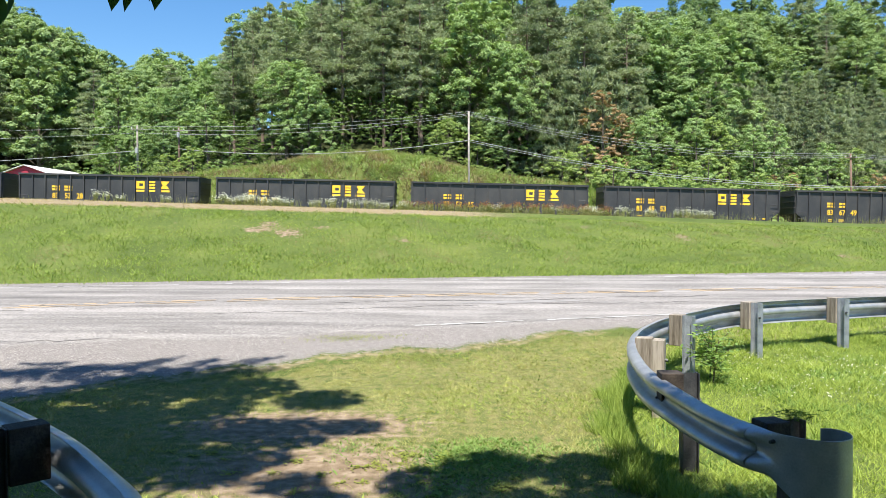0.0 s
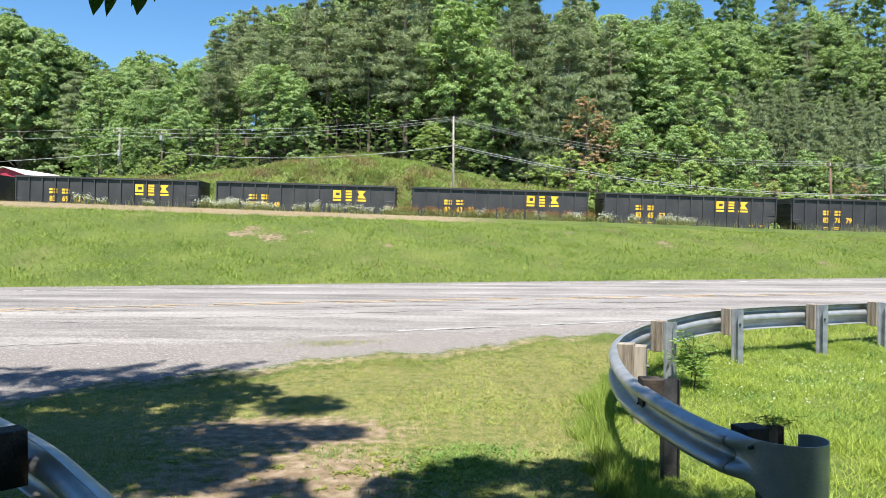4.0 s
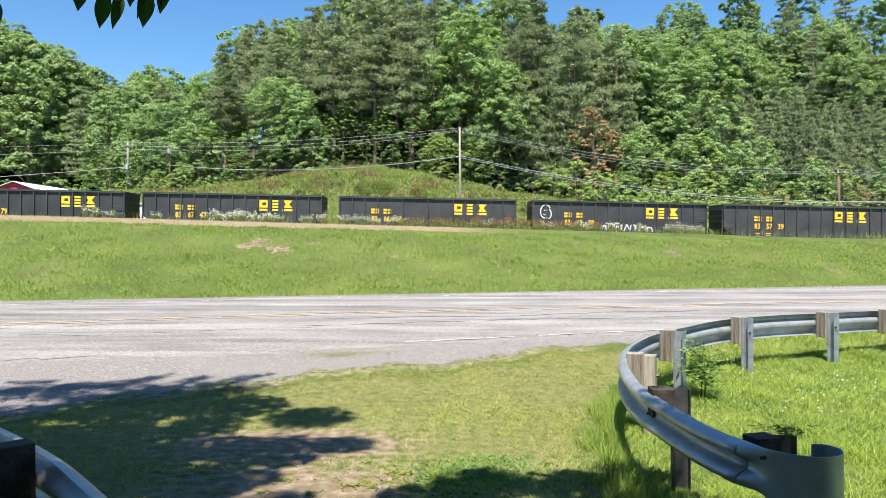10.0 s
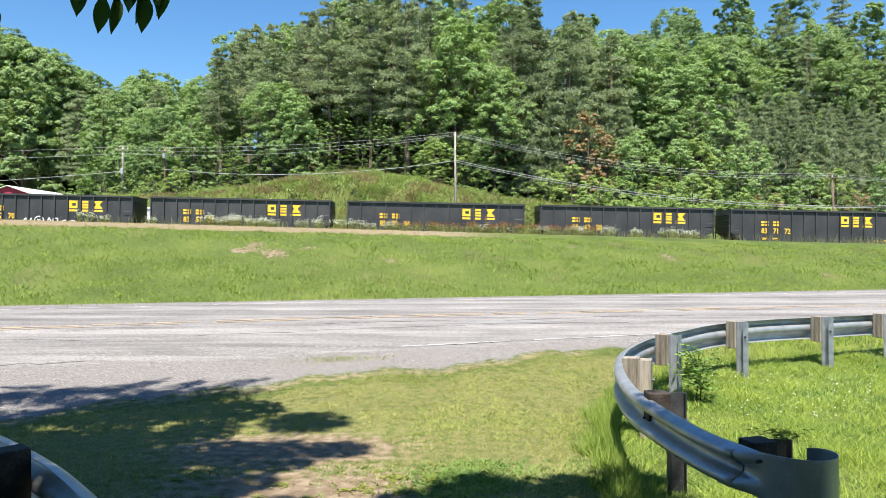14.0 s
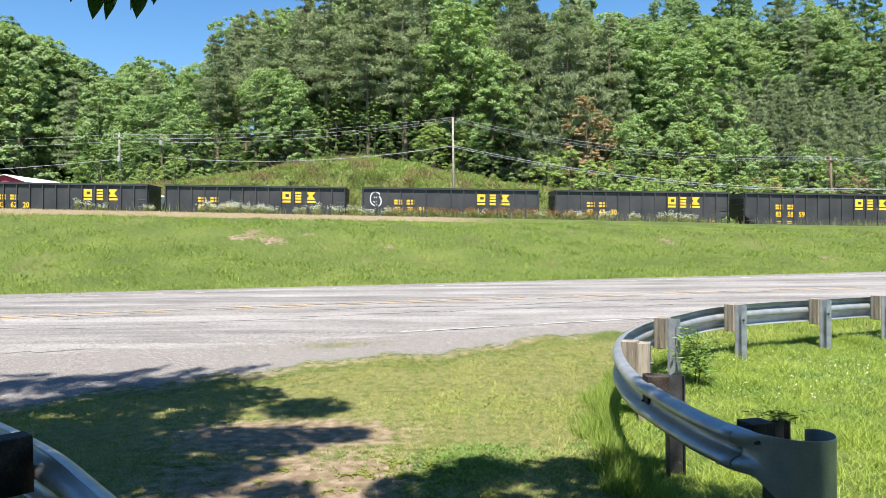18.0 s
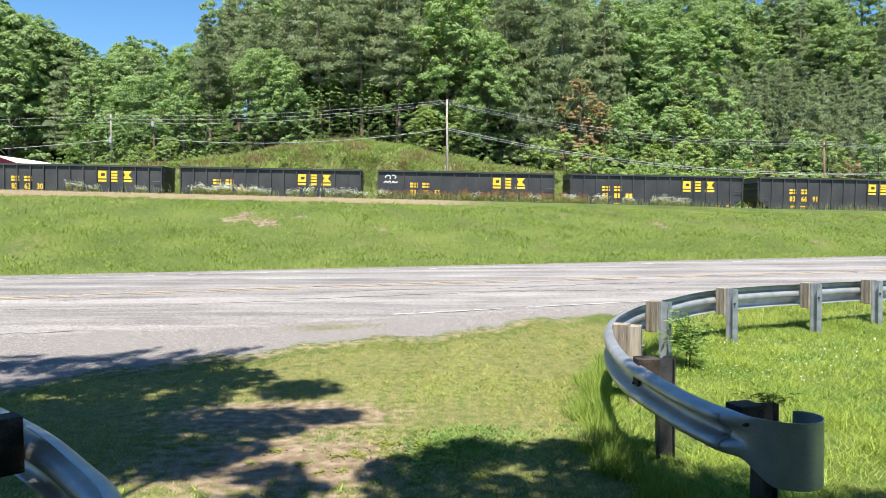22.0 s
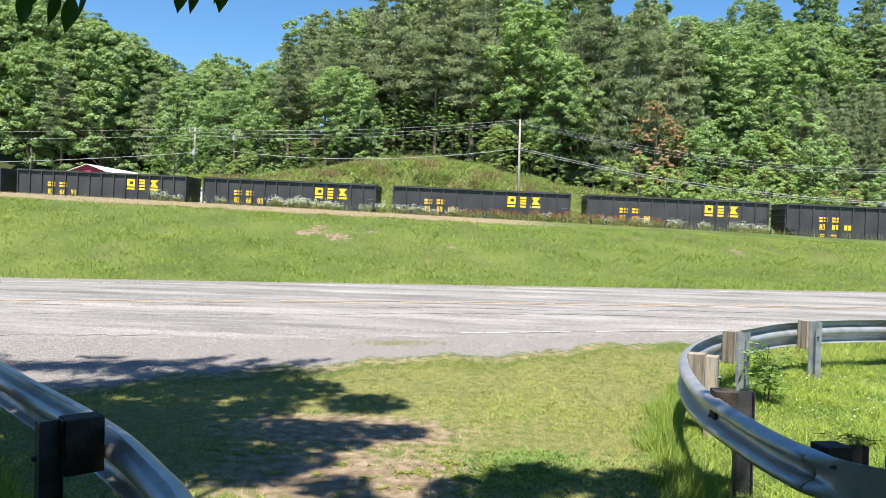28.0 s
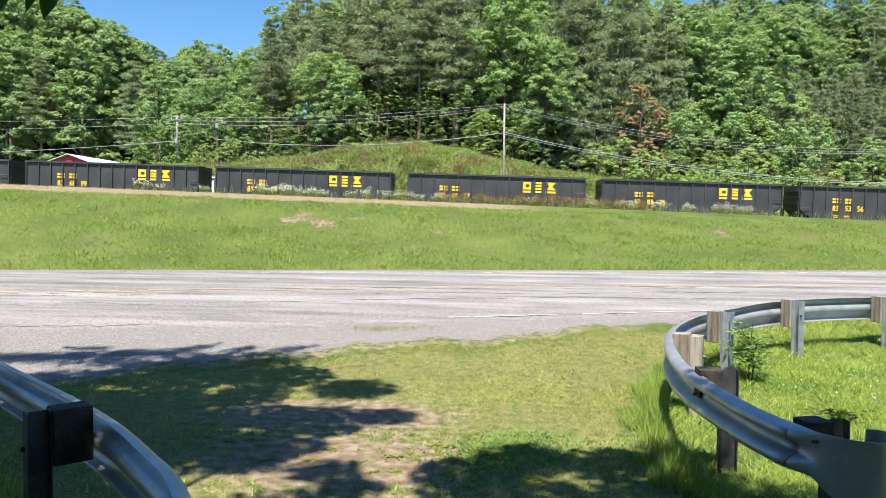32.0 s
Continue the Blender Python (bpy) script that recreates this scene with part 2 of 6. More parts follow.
# ---- mesh building ----
class Geo:
    def __init__(self):
        self.v, self.f = [], []

    def box(self, a, b, m=None):
        """A box from corner a to corner b, moved by m."""
        k = len(self.v)
        for x in (a[0], b[0]):
            for y in (a[1], b[1]):
                for z in (a[2], b[2]):
                    p = Vector((x, y, z))
                    self.v.append(tuple(m @ p if m else p))
        self.f += [tuple(k + i for i in q) for q in ((0, 1, 3, 2), (4, 6, 7, 5), (0, 4, 5, 1), (2, 3, 7, 6), (0, 2, 6, 4), (1, 5, 7, 3))]
        return self

    def prism(self, outline, y0, y1, m=None):
        """An outline in x and z, drawn out from y0 to y1."""
        k, n = len(self.v), len(outline)
        for y in (y0, y1):
            for x, z in outline:
                p = Vector((x, y, z))
                self.v.append(tuple(m @ p if m else p))
        self.f += [tuple(range(k, k + n)), tuple(range(k + 2 * n - 1, k + n - 1, -1))]
        self.f += [(k + i, k + n + i, k + n + (i + 1) % n, k + (i + 1) % n) for i in range(n)]
        return self

    def tube(self, points, radii, sides=6, caps=True):
        """A round tube along points, with a radius at each."""
        k = len(self.v)
        pts = [Vector(p) for p in points]
        for i, p in enumerate(pts):
            d = (pts[min(i + 1, len(pts) - 1)] - pts[max(i - 1, 0)]).normalized()
            a = d.orthogonal().normalized() if abs(d.z) < 0.99 else Vector((1, 0, 0))
            if abs(d.z) < 0.99:
                a = d.cross(Vector((0, 0, 1))).normalized()
            b = d.cross(a)
            for j in range(sides):
                t = 2 * math.pi * j / sides
                self.v.append(tuple(p + radii[i] * (math.cos(t) * a + math.sin(t) * b)))
        for i in range(len(pts) - 1):
            for j in range(sides):
                q = k + i * sides
                self.f.append((q + j, q + (j + 1) % sides, q + sides + (j + 1) % sides, q + sides + j))
        if caps:
            self.f += [tuple(range(k + sides - 1, k - 1, -1)), tuple(k + (len(pts) - 1) * sides + j for j in range(sides))]
        return self

    def sweep(self, sections):
        """A sheet through rows of points."""
        k, n = len(self.v), len(sections[0])
        for row in sections:
            self.v += [tuple(p) for p in row]
        for i in range(len(sections) - 1):
            for j in range(n - 1):
                q = k + i * n + j
                self.f.append((q, q + 1, q + n + 1, q + n))
        return self

    def mesh(self, name, mat, smooth=False):
        me = bpy.data.meshes.new(name)
        me.from_pydata(self.v, [], self.f)
        me.materials.append(mat)
        if smooth:
            me.shade_smooth()
        me.update()
        return me


def part(name, geo, mat, parent=None, label="", smooth=False, m=None):
    """One mesh object, under a thing or a part where one is given."""
    ob = new(name, geo.mesh(name, mat, smooth) if isinstance(geo, Geo) else geo)
    ob.parent = parent
    if m is not None:
        ob.matrix_basis = m
    if label:
        ob["label"] = label
    return ob


def cards(name, centres, across, along, mat, points=4):
    """Many small leaves as one mesh: centre, half width and half length vectors, as arrays."""
    n = len(centres)
    if points == 3:
        v = np.stack([centres - across, centres + across, centres + along], 1)
    else:
        v = np.stack([centres - along * 0.9, centres + across, centres + along, centres - across], 1)
    me = bpy.data.meshes.new(name)
    me.vertices.add(n * points), me.loops.add(n * points), me.polygons.add(n)
    me.vertices.foreach_set("co", v.astype(np.float32).ravel())
    me.loops.foreach_set("vertex_index", np.arange(n * points, dtype=np.int32))
    me.polygons.foreach_set("loop_start", np.arange(0, n * points, points, dtype=np.int32))
    me.materials.append(mat)
    me.update(calc_edges=True)
    return me


def directions(n, rng):
    d = rng.normal(size=(n, 3))
    return d / np.linalg.norm(d, axis=1, keepdims=True)


# ---- the lie of the land ----
ROAD_TURN = math.atan(0.19)
RU, RN = (math.cos(ROAD_TURN), math.sin(ROAD_TURN)), (-math.sin(ROAD_TURN), math.cos(ROAD_TURN))
TRACK_SLOPE, TRACK_Y, TRACK_GRADE = 0.03, 61.8, -0.0245


def ramp(t, a, b):
    t = np.clip((t - a) / (b - a), 0, 1)
    return t * t * (3 - 2 * t)


def lin(t, xs, zs):
    return np.interp(t, xs, zs)


def land(x, y):
    """Height of the ground, for arrays or numbers."""
    x, y = np.asarray(x, float), np.asarray(y, float)
    s, n = x * RU[0] + y * RU[1], x * RN[0] + y * RN[1]
    z = lin(n, [9.0, 11.8, 15.5, 19.2, 19.9], [0.0, 0.25, 0.375, 0.46, 0.495])
    crest = 2.53 - 0.028 * s
    z = z + (crest - 0.56) * (0.75 * np.clip((n - 19.9) / 8.6, 0, 1) + 0.25 * ramp(n, 19.9, 28.5))
    z = z + 0.28 * ramp(n, 28.5, 31.5)
    bed = 1.25 + TRACK_GRADE * x
    k = ramp(n, 33.0, 50.0)
    z = z * (1 - k) + bed * k
    d = y - (TRACK_Y + TRACK_SLOPE * x)
    z = z + 5.2 * ramp(d, 5.5, 14.0) * (1 - 0.45 * ramp(x, 18, 45)) * (1 - 0.7 * ramp(-x, 36, 52))
    mound = np.exp(-(((x + 8.5) / 13.2) ** 2)) * 3.45 * ramp(d, 7.5, 18.0)
    z = z + mound
    hill = np.clip(d - lin(x, [-70, -50, -36, -25], [54, 50, 27, 22]), 0, lin(x, [-70, -40, -20, 60], [44, 50, 58, 62]))
    steep = lin(x, [-140, -75, -45, -25, 0, 40, 110], [0.55, 0.5, 0.22, 0.30, 0.37, 0.46, 0.48])
    z = z + hill * steep
    left = np.clip((-x - 70) / 60, 0, 1) * np.clip((y - 60) / 60, 0, 1)
    z = z + 6 * left
    return z


def gravel_edge(s):
    """Where the lawn gives way to the gravel, across the road's line."""
    return lin(s, [-30, -3.5, -1.0, 1.5, 5.0, 8, 30], [6.8, 8.55, 9.85, 10.4, 11.35, 11.7, 11.75]) + 0.13 * np.sin(s * 2.1) + 0.09 * np.sin(s * 5.3 + 1) + 0.05 * np.sin(s * 11.7)


def put(x, y, dz=0.0):
    return float(land(x, y)) + dz


BARE_SPOTS = ((-10.6, 24.2, 0.8), (-6.2, 25.0, 1.0), (-4.9, 25.6, 0.7), (4.9, 28.0, 0.9), (0.4, 23.6, 0.5), (-2.0, 24.4, 0.5), (9.5, 26.5, 0.7), (13.0, 25.5, 0.8), (-13.5, 22.8, 0.6))


def scatter_spots():
    """Each worn place breaks into a handful of small bare spots."""
    rng = np.random.default_rng(12)
    return [(x + rng.normal(0, 0.9 * w), y + rng.normal(0, 0.9 * w), w * rng.uniform(0.14, 0.42)) for x, y, w in BARE_SPOTS for _ in range(6)]


BARE_SPOTS = scatter_spots()


def road_coords(x, y):
    return x * RU[0] + y * RU[1], x * RN[0] + y * RN[1]


def patchy(x, y, scale, seed):
    """A soft patchwork between 0 and 1."""
    rng = np.random.default_rng(seed)
    v = 0 * x
    for i in range(7):
        d = rng.normal(size=2)
        d *= scale * rng.uniform(0.6, 2.2) / np.hypot(*d)
        v = v + np.sin(x * d[0] + y * d[1] + rng.uniform(0, 6.283))
    return 0.5 + 0.5 * np.tanh(v / 2.2)


def browned(x, y):
    """Where the grass of the embankment has died off."""
    n = road_coords(x, y)[1]
    return ramp(patchy(x, y, 0.9, 57) * patchy(x, y, 2.6, 58), 0.36, 0.7) * ramp(n, 20.6, 21.6) * (1 - ramp(n, 27.8, 28.6))


def grid_ground():
    xs = np.unique(np.concatenate([np.linspace(-2500, -140, 14), np.arange(-140, -12, 4.0), np.arange(-12, 14, 0.25), np.arange(14, 140, 4.0), np.linspace(140, 2500, 14)]))
    ys = np.unique(np.concatenate([np.linspace(-2500, -20, 10), np.arange(-20, 2, 1.0), np.arange(2, 34, 0.25), np.arange(34, 62, 2.0), np.arange(62, 90, 1.0), np.arange(90, 260, 6.0), np.linspace(260, 2500, 12)]))
    gx, gy = np.meshgrid(xs, ys)
    gz = land(gx, gy)
    me = bpy.data.meshes.new("ground")
    nx, ny = len(xs), len(ys)
    idx = np.arange(nx * ny).reshape(ny, nx)
    faces = np.stack([idx[:-1, :-1], idx[:-1, 1:], idx[1:, 1:], idx[1:, :-1]], -1).reshape(-1, 4)
    me.from_pydata(np.stack([gx, gy, gz], -1).reshape(-1, 3).tolist(), [], faces.tolist())
    me.shade_smooth()
    # how much gravel, bare earth, dry grass and dark green hill floor covers each spot
    x, y = gx.ravel(), gy.ravel()
    s, n = x * RU[0] + y * RU[1], x * RN[0] + y * RN[1]
    edge = gravel_edge(s)
    lawn = (1 - ramp(n, edge - 0.7, edge - 0.1)) * ramp(y, -3, 1) * (1 - ramp(np.abs(x), 9, 12))
    # darker soil colour behind the curved rail stands in for shade under tall grass
    lawn = lawn * (x < np.interp(y, [4, 6.15, 7.9, 8.8, 10.0, 11.5, 13.0], [1.4, 1.2, 1.6, 1.95, 2.9, 5.5, 9.8]))
    for key, val in (("thatch", 0.55 * lawn), ("gravel", ramp(n, edge - 0.5, edge + 0.35) * (1 - ramp(n, 19.6, 20.0))),
                     ("earth", np.maximum(np.exp(-(((x + 1.4) / 1.5) ** 2 + ((y - 6.7) / 0.75) ** 2) * 1.2), 0.9 * np.exp(-(((x + 1.1) / 1.4) ** 2 + ((y - 5.4) / 0.9) ** 2))) + sum(0.42 * np.exp(-(((x - a) / w) ** 2 + ((y - b) / (1.3 * w)) ** 2)) for a, b, w in BARE_SPOTS) + 0.34 * browned(x, y)),
                     ("dark_floor", ramp(y - TRACK_Y - TRACK_SLOPE * x, 16.5 + 30 * ramp(-x, 36, 50), 18.5 + 30 * ramp(-x, 36, 50))),
                     ("dry", np.maximum(ramp(n, 28.4, 28.9) * (1 - ramp(n, 31.3, 32.0)) * (1 - ramp(s, 0, 16)), 0.62 * np.exp(-((n - edge + 0.25) / 0.35) ** 2) * (1 - ramp(s, 4, 6))))):
        at = me.attributes.new(key, "FLOAT", "POINT")
        at.data.foreach_set("value", np.asarray(val, np.float32))
    ob = new("ground", me)
    m = bpy.data.materials.new("ground_cover")
    m.use_nodes = True
    nt = m.node_tree
    nd, link = nt.nodes, nt.links.new
    b = nd["Principled BSDF"]
    b.inputs["Roughness"].default_value = 0.95
    b.inputs["Specular IOR Level"].default_value = 0.2
    tc = nd.new("ShaderNodeTexCoord")

    def noise_tex(scale, detail=5):
        t = nd.new("ShaderNodeTexNoise")
        t.inputs["Scale"].default_value, t.inputs["Detail"].default_value = scale, detail
        link(tc.outputs["Object"], t.inputs["Vector"])
        return t

    def ramp_node(fac, cols):
        r = nd.new("ShaderNodeValToRGB")
        el = r.color_ramp.elements
        while len(el) < len(cols):
            el.new(0.5)
        for i, c in enumerate(cols):
            el[i].position, el[i].color = 0.3 + 0.4 * i / (len(cols) - 1), (*c, 1)
        link(fac, r.inputs["Fac"])
        return r.outputs["Color"]

    n1, n2, n3 = noise_tex(0.5), noise_tex(9.0), noise_tex(55.0)
    blend = nd.new("ShaderNodeMix")
    blend.inputs["Factor"].default_value = 0.5
    link(n1.outputs["Fac"], blend.inputs["A"]), link(n2.outputs["Fac"], blend.inputs["B"])
    grass = ramp_node(blend.outputs["Result"], [(0.045, 0.068, 0.016), (0.085, 0.118, 0.026), (0.145, 0.168, 0.045)])
    stones = ramp_node(n3.outputs["Fac"], [(0.095, 0.087, 0.082), (0.195, 0.18, 0.172), (0.33, 0.31, 0.296)])
    earth = ramp_node(n2.outputs["Fac"], [(0.13, 0.095, 0.06), (0.2, 0.15, 0.1), (0.3, 0.24, 0.175)])
    dry = ramp_node(n2.outputs["Fac"], [(0.17, 0.132, 0.08), (0.235, 0.188, 0.118), (0.31, 0.255, 0.165)])
    thatch = ramp_node(n3.outputs["Fac"], [(0.06, 0.058, 0.022), (0.195, 0.176, 0.075), (0.37, 0.325, 0.15)])
    dark_floor = ramp_node(n2.outputs["Fac"], [(0.018, 0.024, 0.008), (0.035, 0.045, 0.014), (0.06, 0.065, 0.025)])
    out = grass
    for key, col, soft in (("thatch", thatch, 0.6), ("dark_floor", dark_floor, 0.5), ("dry", dry, 0.5), ("earth", earth, 1.0), ("gravel", stones, 0.6)):
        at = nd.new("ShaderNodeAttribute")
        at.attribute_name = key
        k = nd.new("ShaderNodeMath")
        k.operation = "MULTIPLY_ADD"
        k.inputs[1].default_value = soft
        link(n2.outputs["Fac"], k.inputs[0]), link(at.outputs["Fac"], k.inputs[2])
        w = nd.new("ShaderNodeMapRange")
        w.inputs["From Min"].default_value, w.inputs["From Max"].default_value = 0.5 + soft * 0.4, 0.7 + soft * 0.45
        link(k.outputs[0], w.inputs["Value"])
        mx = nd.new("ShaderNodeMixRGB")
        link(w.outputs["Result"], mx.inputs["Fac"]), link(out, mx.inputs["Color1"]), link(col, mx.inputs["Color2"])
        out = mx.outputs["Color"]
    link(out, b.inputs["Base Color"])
    bn = nd.new("ShaderNodeBump")
    bn.inputs["Strength"].default_value, bn.inputs["Distance"].default_value = 0.7, 0.014
    link(n3.outputs["Fac"], bn.inputs["Height"]), link(bn.outputs["Normal"], b.inputs["Normal"])
    me.materials.append(m)
    tagged(ob, "grassy ground with a gravel pull-off and wooded hillside", "ground", kind="structure")


grid_ground()


def road_point(s, n, dz=0.0):
    x, y = s * RU[0] + n * RN[0], s * RU[1] + n * RN[1]
    return (x, y, put(x, y, dz))


def near_edge(s):
    return float(lin(s, [-60, -20, -1, 6.2, 15, 60], [10.6, 10.7, 11.4, 12.1, 12.2, 12.0]))


def far_edge(s):
    return float(lin(s, [-40, -14, -8, 0, 60], [17.6, 18.35, 18.68, 18.95, 18.95]))


def centre(s):
    return float(lin(s, [-40, -12, -5.6, -1, 2, 60], [13.4, 14.35, 14.9, 15.32, 15.5, 15.5]))


def strip(name, s0, s1, n0, n1, mat, dz, step=1.0, across=3):
    g = Geo()
    count = max(2, int((s1 - s0) / step) + 1)
    rows = []
    for i in range(count):
        s = s0 + (s1 - s0) * i / (count - 1)
        a, b = (f(s) if callable(f) else f for f in (n0, n1))
        rows.append([road_point(s, a + (b - a) * j / across, dz if j or dz > 0.015 else -0.03) for j in range(across + 1)])
    g.sweep(rows)
    return part(name, g, mat)


def asphalt_material():
    """Sun-bleached asphalt: coarse grain, and streaks that run with the traffic."""
    m = material("worn_asphalt", [(0.115, 0.107, 0.102), (0.165, 0.155, 0.147), (0.24, 0.226, 0.216)], 1.0, 0.9, 0, 0.7, 24)
    n, link = m.node_tree.nodes, m.node_tree.links.new
    tc = next(q for q in n if q.type == "TEX_COORD")
    mp = n.new("ShaderNodeMapping")
    mp.inputs["Rotation"].default_value = (0, 0, -ROAD_TURN)
    mp.inputs["Scale"].default_value = (0.5, 2.0, 1)
    next(q for q in n if q.type == "MATH" and q.operation == "MULTIPLY_ADD").inputs[1].default_value = 0.75
    next(q for q in n if q.type == "TEX_NOISE").inputs["Detail"].default_value = 10
    link(tc.outputs["Object"], mp.inputs["Vector"])
    link(mp.outputs["Vector"], next(q for q in n if q.type == "TEX_NOISE").inputs["Vector"])
    # long pale wheel-worn streaks, and dark stones showing in the worn surface
    lane, mp2 = n.new("ShaderNodeTexNoise"), n.new("ShaderNodeMapping")
    mp2.inputs["Rotation"].default_value, mp2.inputs["Scale"].default_value = (0, 0, -ROAD_TURN), (0.07, 1.7, 1)
    lane.inputs["Scale"].default_value, lane.inputs["Detail"].default_value, lane.inputs["Roughness"].default_value = 1.0, 7, 0.62
    link(tc.outputs["Object"], mp2.inputs["Vector"]), link(mp2.outputs["Vector"], lane.inputs["Vector"])
    chips = n.new("ShaderNodeTexVoronoi")
    chips.inputs["Scale"].default_value = 42.0
    link(tc.outputs["Object"], chips.inputs["Vector"])
    tone = n.new("ShaderNodeMapRange")
    for key, v in (("From Min", 0.34), ("From Max", 0.66), ("To Min", 0.72), ("To Max", 1.3)):
        tone.inputs[key].default_value = v
    link(lane.outputs["Fac"], tone.inputs["Value"])
    speck = n.new("ShaderNodeMapRange")
    for key, v in (("From Min", 0.0), ("From Max", 1.0), ("To Min", 0.72), ("To Max", 1.28)):
        speck.inputs[key].default_value = v
    link(chips.outputs["Color"], speck.inputs["Value"])
    both = n.new("ShaderNodeMath")
    both.operation = "MULTIPLY"
    link(tone.outputs["Result"], both.inputs[0]), link(speck.outputs["Result"], both.inputs[1])
    worn = n.new("ShaderNodeVectorMath")
    worn.operation = "SCALE"
    link(next(q for q in n if q.type == "VALTORGB").outputs["Color"], worn.inputs[0]), link(both.outputs[0], worn.inputs["Scale"])
    link(worn.outputs["Vector"], n["Principled BSDF"].inputs["Base Color"])
    return m


ASPHALT = asphalt_material()
CRACK = material("crack_filler", [(0.07, 0.065, 0.062), (0.115, 0.108, 0.103)], 8, 0.9, 0, 0.2, 50)
PATCH = material("pale_patch", [(0.18, 0.172, 0.168), (0.225, 0.217, 0.212), (0.27, 0.26, 0.256)], 3, 0.9, 0, 0.3, 60)
road = tagged(strip("road", -90, 110, lambda s: near_edge(s) - 0.55 + 0.12 * math.sin(s * 1.7) + 0.08 * math.sin(s * 4.3), lambda s: far_edge(s) + 0.42, ASPHALT, 0.012, 0.5, 16), "worn sun-bleached grey asphalt two-lane road", "road", kind="structure")


def worn_line(name, edge, wide, mat, share, label, seed):
    """A painted line that traffic has worn into pieces."""
    rng = np.random.default_rng(seed)
    g = Geo()
    s = -60.0
    while s < 70:
        ln = rng.uniform(0.08, 0.5)
        if rng.random() < share(s):
            rows = []
            w0, w1 = wide * rng.uniform(0, 0.35), wide * rng.uniform(0.6, 1.0)
            for k in range(3):
                q = s + ln * k / 2
                rows.append([road_point(q, edge(q) + w, 0.018) for w in (w0, w1)])
            g.sweep(rows)
        s += ln * rng.uniform(0.75, 1.3)
    tagged(part(name, g, mat), label, "road marking", kind="structure")


worn_line("road_edge_line", far_edge, 0.12, LINE_WHITE, lambda s: 0.7, "worn white edge line along the far verge", 1)
worn_line("road_edge_line", near_edge, 0.11, LINE_WHITE, lambda s: 0.12 if s < 1.5 else 0.9, "worn white edge line beside the gravel shoulder", 2)
worn_line("road_centre_line", lambda s: centre(s) - 0.12, 0.16, LINE_YELLOW, lambda s: 0.8, "faded yellow centre line on the asphalt", 3)
worn_line("road_centre_line", lambda s: centre(s) + 0.14, 0.16, LINE_YELLOW, lambda s: 0.75, "faded yellow centre line on the asphalt", 4)


def cracks():
    rng = np.random.default_rng(6)
    g = Geo()
    for n0, a, b, w in ((14.75, 0.5, 8.5, 0.022), (13.9, 0, 7.5, 0.018), (13.4, -10, -5, 0.014), (14.5, -8, -3, 0.014), (13.6, -5, 0.5, 0.013), (16.4, -8, -3, 0.01), (11.3, -7, -3, 0.014)):
        rows, s, n = [], a, n0
        while s < b:
            k = w * rng.uniform(0.3, 1.3)
            rows.append([road_point(s, n - k, 0.016), road_point(s, n + k, 0.016)])
            s += rng.uniform(0.05, 0.18)
            n += rng.normal(0, 0.04) + (n0 - n) * 0.05
            if rng.random() < 0.03 and len(rows) > 2:
                g.sweep(rows)
                rows = []
                s += rng.uniform(0.2, 0.8)
        if len(rows) > 1:
            g.sweep(rows)
    tagged(part("road_cracks", g, CRACK), "dark wavy cracks running along the asphalt", "crack", kind="stuff")
    rows = []
    for i in range(9):
        s = 2.9 + 2.5 * i / 8
        w = 0.22 * math.sin(math.pi * (i + 0.6) / 9.2) ** 0.5
        rows.append([road_point(s, 14.25 - w * 0.7 + 0.02 * math.sin(i * 2.1), 0.015), road_point(s, 14.25 + w + 0.03 * math.sin(i), 0.015)])
    tagged(part("road_patch", Geo().sweep(rows), PATCH), "pale smooth repair patch in the asphalt", "road patch", kind="structure")


cracks()


# ---- guard rails ----
BEAM_Z = [0.0, 0.005, 0.02, 0.045, 0.072, 0.097, 0.118, 0.136, 0.156, 0.176, 0.194, 0.215, 0.24, 0.267, 0.292, 0.307, 0.312]
BEAM_OUT = [0.0, 0.04, 0.072, 0.083, 0.081, 0.055, 0.016, 0.002, 0.0, 0.002, 0.016, 0.055, 0.081, 0.083, 0.072, 0.04, 0.0]
W_BEAM = [(float(lin(k, range(17), BEAM_OUT)), -float(lin(k, range(17), BEAM_Z))) for k in (i / 2 for i in range(33))]


def smooth_path(points, step=0.12):
    pts = [Vector((p[0], p[1], 0)) for p in points]
    out = []
    for i in range(len(pts) - 1):
        p0, p1, p2, p3 = pts[max(i - 1, 0)], pts[i], pts[i + 1], pts[min(i + 2, len(pts) - 1)]
        k = max(1, int((p2 - p1).length / step))
        for j in range(k):
            t = j / k
            out.append(0.5 * ((2 * p1) + (p2 - p0) * t + (2 * p0 - 5 * p1 + 4 * p2 - p3) * t * t + (3 * p1 - p0 - 3 * p2 + p3) * t ** 3))
    return out + [pts[-1]]


def rail_sheet(path, side, top, profile=W_BEAM, widen=None):
    rows = []
    for i, p in enumerate(path):
        d = (path[min(i + 1, len(path) - 1)] - path[max(i - 1, 0)]).normalized()
        nrm = Vector((d.y, -d.x, 0)) * side
        z0 = put(p.x, p.y) + top - rail_sink(p.x)
        k = widen(i / (len(path) - 1)) if widen else (1, 1)
        rows.append([(p.x + nrm.x * a * k[0], p.y + nrm.y * a * k[0], z0 + b * k[1]) for a, b in profile])
    return rows


def thick(geo_rows, name, mat, parent, label=""):
    """A rolled sheet: the rows become a surface with thickness."""
    g = Geo().sweep(geo_rows)
    ob = part(name, g, mat, parent, label, smooth=True)
    s = ob.modifiers.new("thickness", "SOLIDIFY")
    s.thickness, s.offset = 0.004, 0
    return ob


